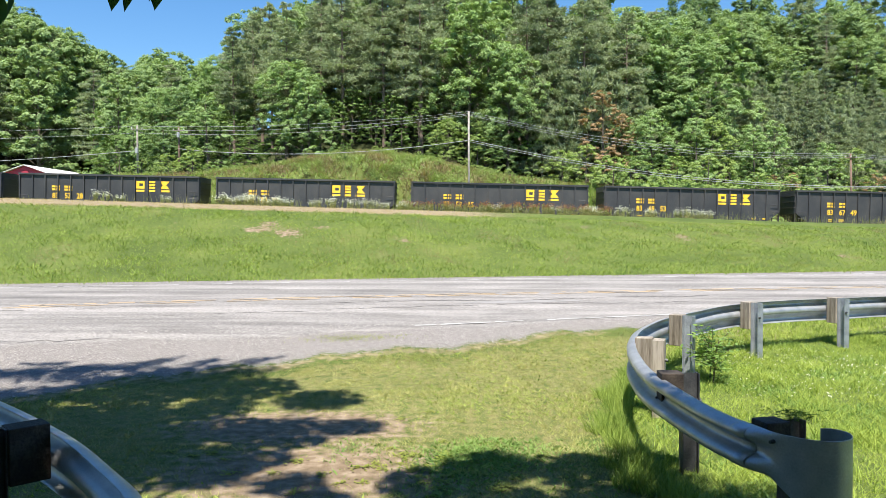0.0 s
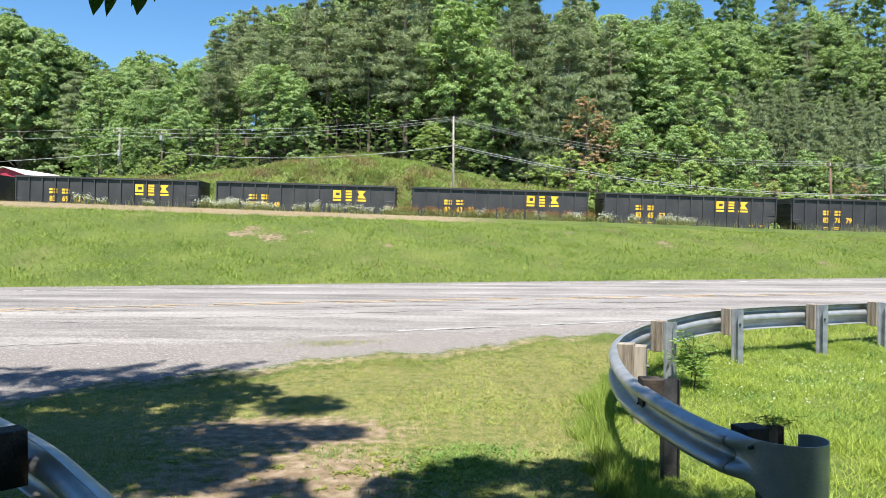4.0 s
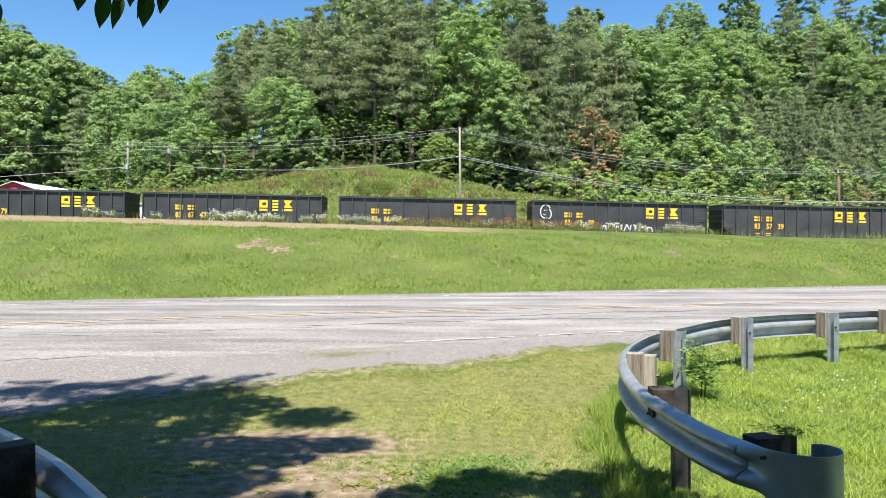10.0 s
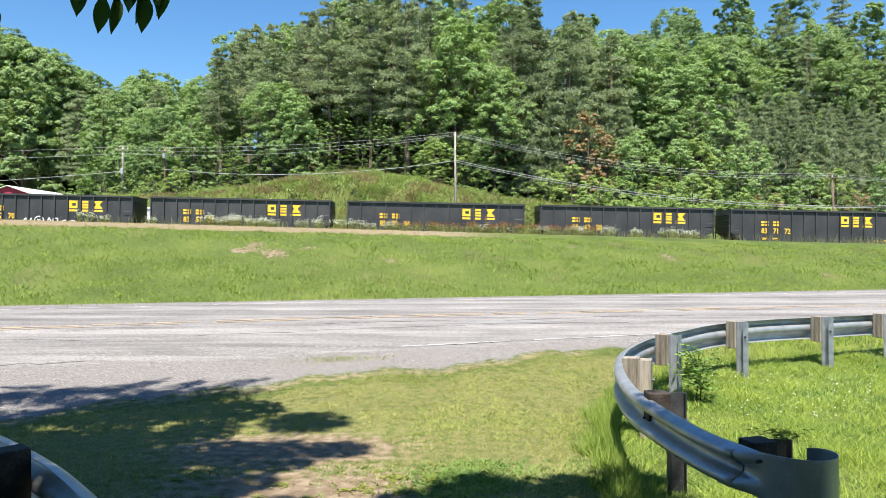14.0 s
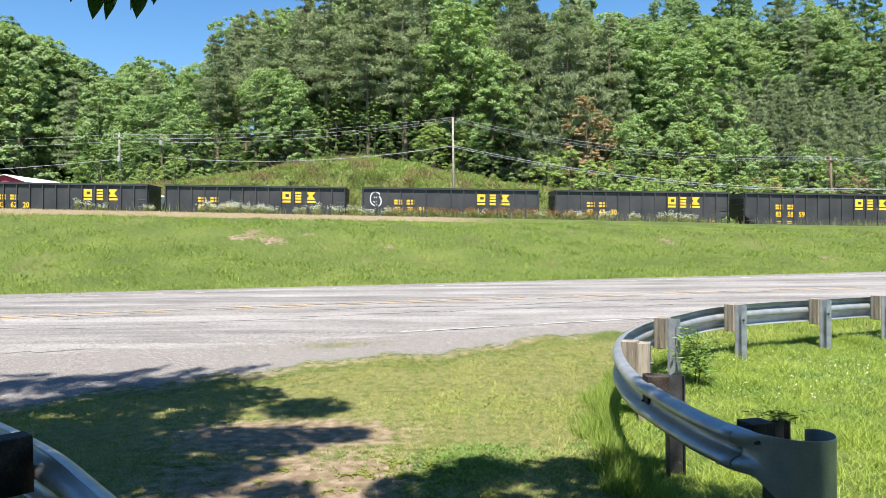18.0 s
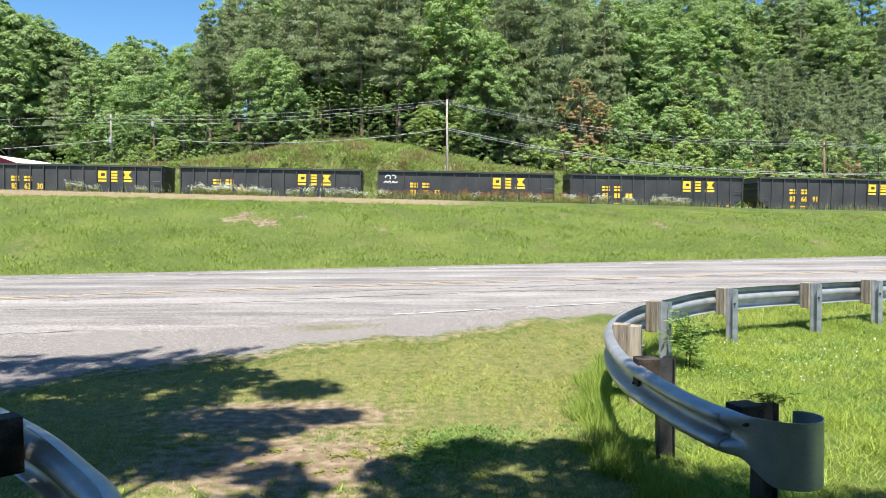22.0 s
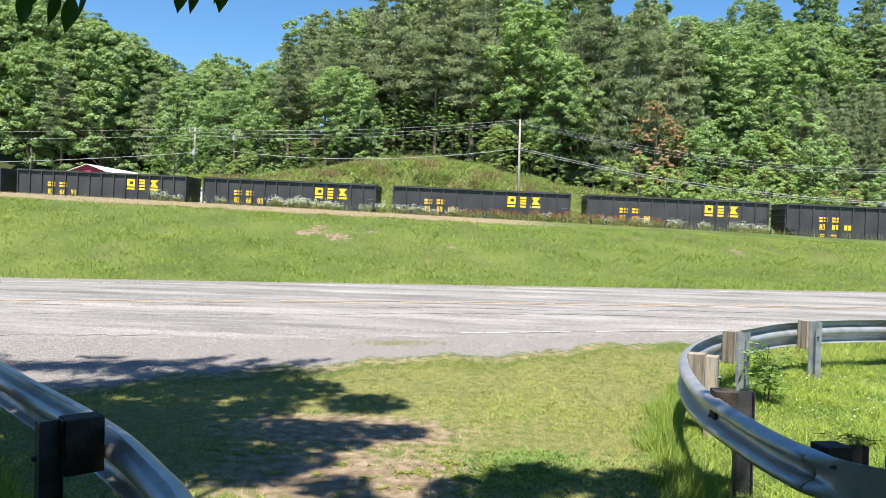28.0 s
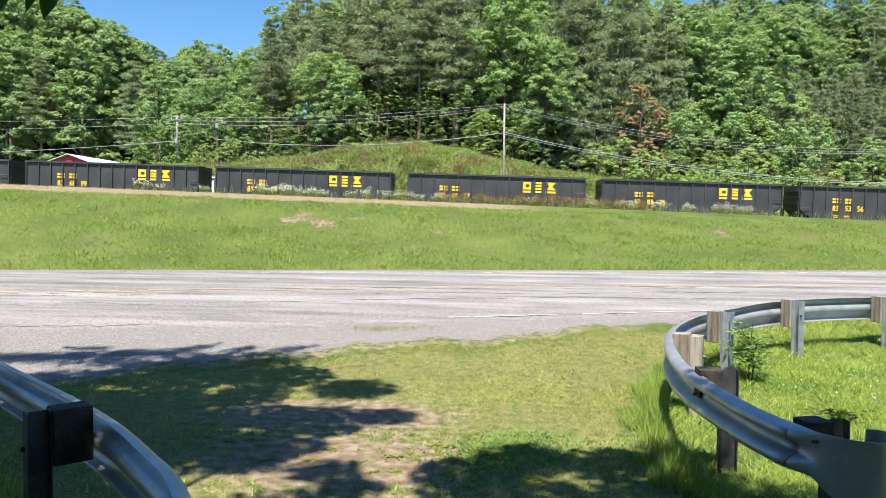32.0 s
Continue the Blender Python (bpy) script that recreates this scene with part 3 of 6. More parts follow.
def rail_sink(x):
    """The rail sits lower where it runs along the road."""
    return 0.075 * float(ramp(x, 4.6, 7.5))


def post_unit(thing, at, toward, z_top=0.75, timber=False, down=0.95, block_len=0.16, dark=False):
    """Steel I-post with a timber block between it and the rail. toward: unit vector from the post to the rail."""
    d = Vector((toward[0], toward[1], 0)).normalized()
    z_top -= rail_sink(at[0])
    m = Matrix.Translation((at[0], at[1], put(at[0], at[1]))) @ d.to_track_quat("X", "Z").to_matrix().to_4x4()
    g = Geo()
    if timber:
        g.box((-0.05, -0.08, z_top - down), (0.06, 0.08, z_top - 0.01))
        post = part("post", g, TIMBER, thing, "weathered timber post", m=m)
    else:
        g.box((-0.06, -0.05, z_top - down), (-0.052, 0.05, z_top)), g.box((0.052, -0.05, z_top - down), (0.06, 0.05, z_top)), g.box((-0.052, -0.003, z_top - down), (0.052, 0.003, z_top))
        post = part("post", g, STEEL_DARK if dark else STEEL_WORN, thing, "steel post darkened for the tree's shade" if dark else "galvanised steel post", m=m)
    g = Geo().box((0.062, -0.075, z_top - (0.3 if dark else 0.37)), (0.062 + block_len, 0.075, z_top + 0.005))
    block = part("spacer_block", g, TIMBER_DARK if dark else TIMBER, thing, "dark timber spacer block with the tree's shade in its colour" if dark else "weathered timber spacer block", m=m)
    bev = block.modifiers.new("worn", "BEVEL")
    bev.width, bev.segments = 0.006, 2
    g = Geo().tube([(-0.078, 0.025, z_top - 0.2), (-0.045, 0.025, z_top - 0.2)], [0.016, 0.016], 6)
    part("bolt", g, STEEL_DARK, post)
    return post


RIGHT_RAIL = [(16, 13.45), (12.6, 12.78), (10.54, 12.36), (8.64, 12.02), (6.87, 11.58), (5.61, 11.02), (4.1, 10.4), (3.3, 9.82), (2.67, 9.08), (2.31, 8.5), (1.98, 7.8), (1.73, 6.96), (1.59, 6.15), (1.54, 5.6), (1.55, 5.1), (1.58, 4.61), (1.62, 4.33), (1.68, 4.08)]
LEFT_RAIL = [(-9.5, 10.2), (-6.2, 7.6), (-4.6, 6.15), (-3.72, 5.35), (-3.18, 4.87), (-2.76, 4.5), (-2.37, 4.14), (-2.01, 3.78), (-1.65, 3.36), (-1.34, 2.97), (-1.1, 2.5), (-0.98, 2.0), (-0.95, 1.5)]


def guard_rail(name, line, side, posts, label, widen=None):
    thing = new(name)
    path = smooth_path(line)
    thing.location = (0, 0, 0)
    thick(rail_sheet(path, side, 0.70, W_BEAM, widen), "rail", STEEL, thing, "galvanised corrugated steel beam")
    for at, toward, *more in posts:
        post_unit(thing, at, toward, *more)
    return tagged(thing, label, "guard rail")


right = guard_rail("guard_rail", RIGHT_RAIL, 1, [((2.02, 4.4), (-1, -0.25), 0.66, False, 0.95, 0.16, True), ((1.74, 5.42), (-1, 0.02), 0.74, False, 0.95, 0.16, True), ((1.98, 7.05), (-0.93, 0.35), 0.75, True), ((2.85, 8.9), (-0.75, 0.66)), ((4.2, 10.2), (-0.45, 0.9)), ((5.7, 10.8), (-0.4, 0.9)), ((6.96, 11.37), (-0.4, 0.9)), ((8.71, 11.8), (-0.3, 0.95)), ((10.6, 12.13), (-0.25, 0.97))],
                   "curved galvanised guard rail on steel posts with timber blocks", lambda t: (1, 1 - 0.24 * float(ramp(t, 0.8, 1))))
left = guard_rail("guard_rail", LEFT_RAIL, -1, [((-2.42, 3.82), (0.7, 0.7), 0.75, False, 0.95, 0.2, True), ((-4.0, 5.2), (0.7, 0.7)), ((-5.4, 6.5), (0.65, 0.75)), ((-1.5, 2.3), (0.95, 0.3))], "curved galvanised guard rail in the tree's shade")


def end_piece():
    """The last plate: it starts as the beam, flattens, flares downward and curls back."""
    path = smooth_path([(1.655, 4.2), (1.69, 4.09), (1.755, 3.95), (1.85, 3.85), (1.95, 3.81), (2.05, 3.85), (2.09, 3.94), (2.06, 4.01), (2.01, 4.01)], 0.025)
    rows = []
    for i, p in enumerate(path):
        t = i / (len(path) - 1)
        d = (path[min(i + 1, len(path) - 1)] - path[max(i - 1, 0)]).normalized()
        flat, z0 = float(ramp(t, 0.1, 0.34)), put(p.x, p.y) + 0.70
        tall = 0.77 + 0.38 * float(ramp(t, 0.24, 0.5))
        rows.append([(p.x - -d.y * (a * (1 - flat) * 0.98 + 0.006 + 0.02 * flat), p.y - d.x * (a * (1 - flat) * 0.98 + 0.006 + 0.02 * flat), z0 + 0.003 + b * tall * (1 + 0.02 * (1 - flat))) for a, b in W_BEAM])
    plate = thick(rows, "rounded_end", STEEL, right, "rounded galvanised buffer end")
    for x, y, z in ((1.628, 4.085, 0.664), (1.705, 3.945, 0.655)):
        part("bolt", Geo().tube([(x + 0.02, y + 0.01, put(x, y) + z), (x - 0.012, y - 0.006, put(x, y) + z)], [0.013, 0.009], 8), STEEL_DARK, plate)


end_piece()


def rail_bolts(thing, line, side, stations):
    """Round bolt heads in the valley and at the splices of the beam."""
    path = smooth_path(line)
    for f, a, z in stations:
        p = path[int(f * (len(path) - 1))]
        q = path[min(int(f * (len(path) - 1)) + 1, len(path) - 1)]
        d = (q - p).normalized() if (q - p).length else Vector((0, -1, 0))
        nrm = Vector((d.y, -d.x, 0)) * side
        c = p + Vector((0, 0, put(p.x, p.y) + 0.70 - z))
        part("bolt", Geo().tube([tuple(c + nrm * a), tuple(c + nrm * (a + 0.018))], [0.012, 0.008], 8), STEEL_DARK, thing)


rail_bolts(right, RIGHT_RAIL, 1, [(f, 0.014, 0.156) for f in (0.72, 0.79, 0.86, 0.93)])


# ---- coal train ----
PITCH, BODY, TALL, WIDE = 16.18, 14.75, 3.9, 3.1


def hopper_car():
    """A black high-sided coal hopper, its near side at y = 0, its middle at x = 0, the rail top at z = 0."""
    car = new("coal_hopper_car")
    h = BODY / 2
    body = Geo()
    body.prism([(-h, 1.95), (-h, TALL - 0.14), (h, TALL - 0.14), (h, 1.95), (h - 1.25, 1.0), (-h + 1.25, 1.0)], 0.0, 0.06)
    part("side_sheet", body, CAR_BLACK, car)
    far = Geo().prism([(-h, 1.95), (-h, TALL - 0.14), (h, TALL - 0.14), (h, 1.95), (h - 1.25, 1.0), (-h + 1.25, 1.0)], WIDE - 0.06, WIDE)
    part("side_sheet", far, CAR_BLACK, car)
    part("top_chord", Geo().box((-h - 0.05, -0.14, TALL - 0.14), (h + 0.05, 0.1, TALL)).box((-h - 0.05, WIDE - 0.1, TALL - 0.14), (h + 0.05, WIDE + 0.14, TALL)), CAR_BLACK, car)
    for e in (-1, 1):
        part("end_sheet", Geo().box((e * h - 0.05, 0.06, 1.9), (e * h + 0.05, WIDE - 0.06, TALL - 0.02)), CAR_BLACK, car)
        g = Geo()
        for k in range(1, 4):
            g.box((e * h + e * 0.05, 0.1, 1.9 + 0.5 * k), (e * h + e * 0.13, WIDE - 0.1, 1.98 + 0.5 * k))
        part("end_rib", g, CAR_BLACK, car)
        part("slope_sheet", Geo().prism([(e * h, 1.95), (e * (h - 2.4), 0.75), (e * (h - 2.5), 0.75), (e * (h - 0.1), 1.98)], 0.06, WIDE - 0.06), CAR_DARK, car)
        part("end_sill", Geo().box((e * (h + 0.05) - 0.06, 0.0, 0.95), (e * (h + 0.05) + 0.06, WIDE, 1.15)).box((e * h, WIDE / 2 - 0.2, 0.8), (e * (h + 0.75), WIDE / 2 + 0.2, 1.05)), CAR_DARK, car)
        for y in (0.04, WIDE - 0.12):
            part("corner_post", Geo().box((e * (h + 0.02) - 0.05, y, 0.95), (e * (h + 0.02) + 0.05, y + 0.09, 2.0)), CAR_DARK, car)
            part("corner_post", Geo().box((e * (h - 0.55) - 0.035, y, 1.0), (e * (h - 0.55) + 0.035, y + 0.07, 1.65)), CAR_DARK, car)
    for i in range(15):
        x = -h + 0.04 + (BODY - 0.08) * i / 14
        low = 1.02 if 1 < i < 13 else (1.95 if i in (0, 14) else 1.2)
        part("side_rib", Geo().box((x - 0.045, -0.12, low), (x + 0.045, 0.0, TALL - 0.14)), CAR_BLACK, car)
    part("side_sill", Geo().box((-h + 1.2, -0.07, 0.95), (h - 1.2, 0.0, 1.05)), CAR_BLACK, car)
    for z in (1.5, 2.05, 2.6):
        part("grab_iron", Geo().tube([(h - 0.75, -0.16, z), (h - 0.12, -0.16, z)], [0.022, 0.022], 5), CAR_BLACK, car)
        if z < 2.2:
            part("grab_iron", Geo().tube([(-h + 0.12, -0.16, z), (-h + 0.75, -0.16, z)], [0.022, 0.022], 5), CAR_BLACK, car)
    part("hopper_bay", Geo().prism([(-4.6, 1.05), (4.6, 1.05), (4.2, 0.4), (2.6, 0.4), (2.0, 0.75), (1.0, 0.4), (-1.0, 0.4), (-2.0, 0.75), (-2.6, 0.4), (-4.2, 0.4)], 0.25, WIDE - 0.25), CAR_DARK, car)
    for e in (-1, 1):
        truck = part("wheel_truck", Geo().prism([(e * 5.9 - 1.2, 0.55), (e * 5.9 - 0.5, 0.75), (e * 5.9 + 0.5, 0.75), (e * 5.9 + 1.2, 0.55), (e * 5.9 + 1.2, 0.42), (e * 5.9 + 0.4, 0.28), (e * 5.9 - 0.4, 0.28), (e * 5.9 - 1.2, 0.42)], 0.45, 0.6), CAR_DARK, car)
        for dx in (-0.88, 0.88):
            for y in (0.75, WIDE - 0.89):
                wheel = Geo().tube([(0, -0.07, 0), (0, 0.07, 0)], [0.46, 0.46], 20)
                part("wheel", wheel, CAR_DARK, truck, m=Matrix.Translation((e * 5.9 + dx, y + 0.07, 0.46)))
    return car


def sign_plates(car):
    """The emblem as plain yellow blocks, underlined, and the owner's initials as bars."""
    z0, z1 = 2.8, 3.43
    for i, (x, w) in enumerate(((2.2, 0.67), (3.25, 0.5), (4.11, 0.82))):
        g, q = Geo(), (z1 - z0)
        if i == 0:
            g.box((x, -0.017, z0), (x + 0.24, -0.004, z1)).box((x + 0.24, -0.017, z0), (x + w, -0.004, z0 + 0.2)).box((x + 0.24, -0.017, z1 - 0.2), (x + w, -0.004, z1)).box((x + w - 0.12, -0.017, z0 + 0.2), (x + w, -0.004, z1 - 0.2))
        elif i == 1:
            for k in range(3):
                g.box((x, -0.017, z0 + k * q * 0.37), (x + w, -0.004, z0 + k * q * 0.37 + q * 0.26))
        else:
            g.prism([(x, z0), (x + w, z0), (x + w * 0.66, z0 + q / 2), (x + w, z1), (x, z1), (x + w * 0.34, z0 + q / 2)], -0.017, -0.004)
        part("emblem_block", g, YELLOW, car, "yellow painted block of an emblem")
        part("emblem_underline", Geo().box((x, -0.017, z0 - 0.26), (x + w, -0.004, z0 - 0.1)), YELLOW, car)
    for x, w in ((-4.72, 0.28), (-4.35, 0.28), (-3.7, 0.28), (-3.34, 0.28)):
        part("stencil_bar", Geo().box((x, -0.015, 2.5), (x + w, -0.004, 2.66)).box((x, -0.015, 2.74), (x + w, -0.004, 2.9)), YELLOW, car, "plain yellow bars in place of initials")
    for x in (-4.6, -3.7):
        part("stencil_bar", Geo().box((x, -0.015, 1.42), (x + 0.42, -0.004, 1.5)).box((x, -0.015, 1.3), (x + 0.42, -0.004, 1.34)), YELLOW, car, "small plain yellow bars")
        part("stencil_bar", Geo().box((x + 9.7, -0.015, 1.42), (x + 10.0, -0.004, 1.47)).box((x + 9.7, -0.015, 1.34), (x + 10.0, -0.004, 1.37)), YELLOW, car, "small plain yellow bars")


def digits(car, text):
    """The car's stencilled number, in pairs between the side ribs."""
    for i, x in enumerate((-4.7, -3.68, -2.7)):
        pair = text[2 * i:2 * i + 2]
        if "?" in pair:
            part("stencil_bar", Geo().box((x, -0.015, 1.9), (x + 0.25, -0.004, 2.3)).box((x + 0.32, -0.015, 1.9), (x + 0.57, -0.004, 2.3)), YELLOW, car, "worn yellow stencilled figures")
            continue
        cu = bpy.data.curves.new("number", "FONT")
        cu.body, cu.size, cu.extrude, cu.offset = pair, 0.62, 0.004, 0.014
        cu.resolution_u = 2
        tmp = bpy.data.objects.new("number", cu)
        scene.collection.objects.link(tmp)
        me = bpy.data.meshes.new_from_object(tmp.evaluated_get(bpy.context.evaluated_depsgraph_get()))
        bpy.data.objects.remove(tmp)
        me.materials.clear()
        me.materials.append(YELLOW)
        part("number", me, YELLOW, car, "yellow stencilled number", m=Matrix.Translation((x, -0.008, 1.87)) @ Matrix.Rotation(math.pi / 2, 4, "X") @ Matrix.Diagonal((0.86, 1, 1, 1)))


NUMBERS = ["835328", "83??91", "835215", "836953", "836749", "836380", "836557", "837679", "836747", "836644", "836270", "835739", "837184", "836220", "837172", "837091", "836330", "835859", "836555", "837?0?", "836691", "836603", "835905", "836899", "83????", "836917", "83??75", "835356"]
first_car = hopper_car()
sign_plates(first_car)
cars = [first_car] + [copy_thing(first_car, Matrix()) for _ in range(len(NUMBERS) + 2)]
for k, c in enumerate(cars):
    tagged(c, "black high-sided coal hopper car with yellow emblem blocks and stencilled number", "rail car", "cars of the coal train")
    digits(c, (NUMBERS + ["83????"] * 3)[k])


def scrawl(car, lines, label, wide=0.035):
    """Spray-painted white lines on the car's side."""
    g = Geo()
    for pts in lines:
        pts = [(x, -0.012, z) for x, z in pts]
        for (x0, _, z0), (x1, _, z1) in zip(pts, pts[1:]):
            d = math.hypot(x1 - x0, z1 - z0) + 1e-6
            nx, nz = -(z1 - z0) / d * wide, (x1 - x0) / d * wide
            k = len(g.v)
            g.v += [(x0 + nx, -0.012, z0 + nz), (x0 - nx, -0.012, z0 - nz), (x1 - nx, -0.012, z1 - nz), (x1 + nx, -0.012, z1 + nz)]
            g.f.append((k, k + 1, k + 2, k + 3))
    part("graffiti", g, WHITE_PAINT, car, label)


def arc(cx, cz, rx, rz, a, b, steps=14):
    return [(cx + rx * math.cos(radians(a + (b - a) * i / steps)), cz + rz * math.sin(radians(a + (b - a) * i / steps))) for i in range(steps + 1)]


def graffiti():
    for k in (10, 15):
        scrawl(cars[k], [arc(-6.35, 2.95, 0.38, 0.55, 60, 300), arc(-6.3, 3.25, 0.35, 0.25, 0, 130), arc(-6.1, 2.75, 0.28, 0.42, -80, 70), arc(-6.3, 3.0, 0.1, 0.12, 0, 180, 6), arc(-6.35, 2.75, 0.12, 0.08, 180, 360, 6)], "white spray-painted round outline", 0.045)
    low = [[(-1.6 + 0.16 * i, 1.5 + 0.22 * ((i * 7) % 3)) for i in range(6)], arc(-0.2, 1.75, 0.38, 0.34, 0, 360), [(-0.35, 1.65), (-0.05, 1.85)], [(-0.35, 1.85), (-0.05, 1.65)], [(0.35, 1.45), (0.6, 2.0), (0.85, 1.5), (0.95, 1.95), (1.3, 1.95), (1.3, 1.5)], arc(1.9, 1.6, 0.3, 0.2, 0, 360), [(2.3, 1.4), (2.4, 1.8), (2.7, 1.75), (2.8, 1.4)]]
    scrawl(cars[10], low, "white spray-painted tag", 0.05)
    big = []
    for x in (-1.9, -1.2, -0.5, 1.1, 1.8):
        big += [arc(x + 0.35, 1.6, 0.36, 0.5, 0, 180, 12), arc(x + 0.35, 1.6, 0.16, 0.26, 0, 180, 8), [(x, 1.6), (x + 0.05, 1.15)], [(x + 0.7, 1.6), (x + 0.66, 1.15)]]
    scrawl(cars[8], big, "large white spray-painted outlines", 0.045)
    scrawl(cars[18], [arc(-6.55, 3.3, 0.2, 0.18, -40, 200), arc(-6.1, 3.35, 0.2, 0.15, -60, 190), [(-6.9, 2.85), (-6.7, 3.0), (-6.6, 2.85), (-6.4, 3.02), (-6.3, 2.8), (-6.1, 3.0), (-6.0, 2.85), (-5.75, 2.95)]], "small white spray-painted scribble", 0.045)


graffiti()


def along_track(s):
    """The pose of a car whose middle is s metres along the track."""
    x = s / math.hypot(1, TRACK_SLOPE)
    z = 5.73 - TALL - 0.0245 * x
    m = Matrix.Translation((x, TRACK_Y + TRACK_SLOPE * x, z))
    return m @ Matrix.Rotation(math.atan(TRACK_SLOPE), 4, "Z") @ Matrix.Rotation(-math.atan(TRACK_GRADE), 4, "Y")


TRAIN = [(0, -33.09), (2, -56.59), (4, -80.26), (6, -104.02), (9, -139.73), (11, -163.53), (13, -187.27), (15, -210.94), (17, -234.52), (19, -257.98), (21, -281.34), (23, -304.6), (25, -327.76), (26.5, -345.08), (28, -362.37), (30, -385.4), (32, -408.43)]


def motions():
    for k, c in enumerate(cars):
        # the last two of the list run ahead of the first
        place = k if k <= len(NUMBERS) else len(NUMBERS) - k
        walk(c, [(t, along_track(s + 4.72 + PITCH * place)) for t, s in TRAIN])


def track():
    bed = Geo()
    rows = []
    for x in range(-120, 141, 10):
        y = TRACK_Y + TRACK_SLOPE * x
        z = 5.73 - TALL + TRACK_GRADE * x
        rows.append([(x, y + dy, z + dz) for dy, dz in ((-2.6, -1.0), (-0.2, -0.28), (3.3, -0.28), (5.6, -1.0))])
    tagged(part("track_bed", bed.sweep(rows), BALLAST), "grey crushed stone ballast under the track", "track bed", kind="structure")
    for off in (0.83, 2.27):
        g = Geo()
        g.sweep([[(x, TRACK_Y + TRACK_SLOPE * x + off + dy, 5.73 - TALL + TRACK_GRADE * x + dz) for dy, dz in ((-0.07, -0.16), (-0.035, -0.14), (-0.035, 0), (0.035, 0), (0.035, -0.14), (0.07, -0.16))] for x in range(-120, 141, 10)])
        tagged(part("rail_line", g, RAIL_IRON), "rusty brown steel running rail", "rail", kind="structure")


track()


# ---- trees ----
def broad_tree(name, seed, tall, radius, mat, boughs=20, sprays=8, leaves=105, size=0.125, low=0.3, flat=0.5, bark=BARK):
    """A broad-leaved tree: tapered trunk, a limb to each bough, and on the boughs many small sprays of leaves with gaps between."""
    rng = np.random.default_rng(seed)
    thing = new(name)
    wood = Geo()
    lean = rng.normal(0, 0.03, 2)
    spine = [Vector((lean[0] * tall * t, lean[1] * tall * t, tall * t - 0.4 * (t == 0))) for t in (0, 0.2, 0.4, 0.6, 0.8, 0.95)]
    r0 = 0.009 * tall + 0.03
    wood.tube(spine, [r0 * k for k in (1.25, 0.9, 0.75, 0.55, 0.3, 0.1)], 7)
    pts, axes = [], []
    for i in range(boughs):
        t = low + (0.96 - low) * ((i + 0.5) / boughs) ** 0.85
        f = (t - low) / (1 - low)
        wide = radius * (0.1 + 0.9 * math.sin(math.pi * min(1, f * 0.7 + 0.3)))
        a = i * 2.4 + rng.uniform(-0.5, 0.5)
        d = wide * math.sqrt(rng.uniform(0.08, 1))
        c = np.array([lean[0] * tall * t + d * math.cos(a), lean[1] * tall * t + d * math.sin(a), tall * t + rng.uniform(-0.03, 0.03) * tall])
        z = max(0.1 * tall, c[2] - d * 0.75)
        wood.tube([(lean[0] * z, lean[1] * z, z), tuple(c * [0.55, 0.55, 1] - [0, 0, 0.3 * (c[2] - z)]), tuple(c)], [0.28 * r0, 0.16 * r0, 0.05 * r0], 4, False)
        rb = radius * rng.uniform(0.24, 0.42) * (1 - 0.2 * f)
        for q in range(sprays):
            out = rng.normal(size=3) + [0.7 * math.cos(a), 0.7 * math.sin(a), 0.25]
            out /= np.linalg.norm(out)
            p = c + out * rb * [1.15, 1.15, 0.85]
            if q % 3 == 0:
                wood.tube([tuple(c), tuple(p)], [0.04 * r0, 0.02 * r0], 3, False)
            k = int(leaves * rng.uniform(0.55, 1.4))
            disc = directions(k, rng)
            rs = rb * rng.uniform(0.24, 0.5)
            spread = disc * rs * rng.uniform(0.05, 1.0, (k, 1)) ** 0.5 * [1, 1, flat]
            spread[:, 2] -= 0.12 * (spread[:, 0] ** 2 + spread[:, 1] ** 2) / rs
            pts.append(p + spread), axes.append(disc * 0.5 + out * 0.35)
    part("trunk", wood, bark, thing)
    pts, axes = np.concatenate(pts), np.concatenate(axes)
    k = len(pts)
    face = axes + directions(k, rng) * 0.55 + [0, 0, 0.7]
    along = np.cross(face, directions(k, rng))
    along /= np.linalg.norm(along, axis=1, keepdims=True) + 1e-6
    across = np.cross(face, along)
    across /= np.linalg.norm(across, axis=1, keepdims=True) + 1e-6
    s = size * rng.uniform(0.6, 1.35, (k, 1))
    part("crown", cards("crown", pts, across * s * 0.74, along * s * 1.5, mat, 3), mat, thing)
    return thing


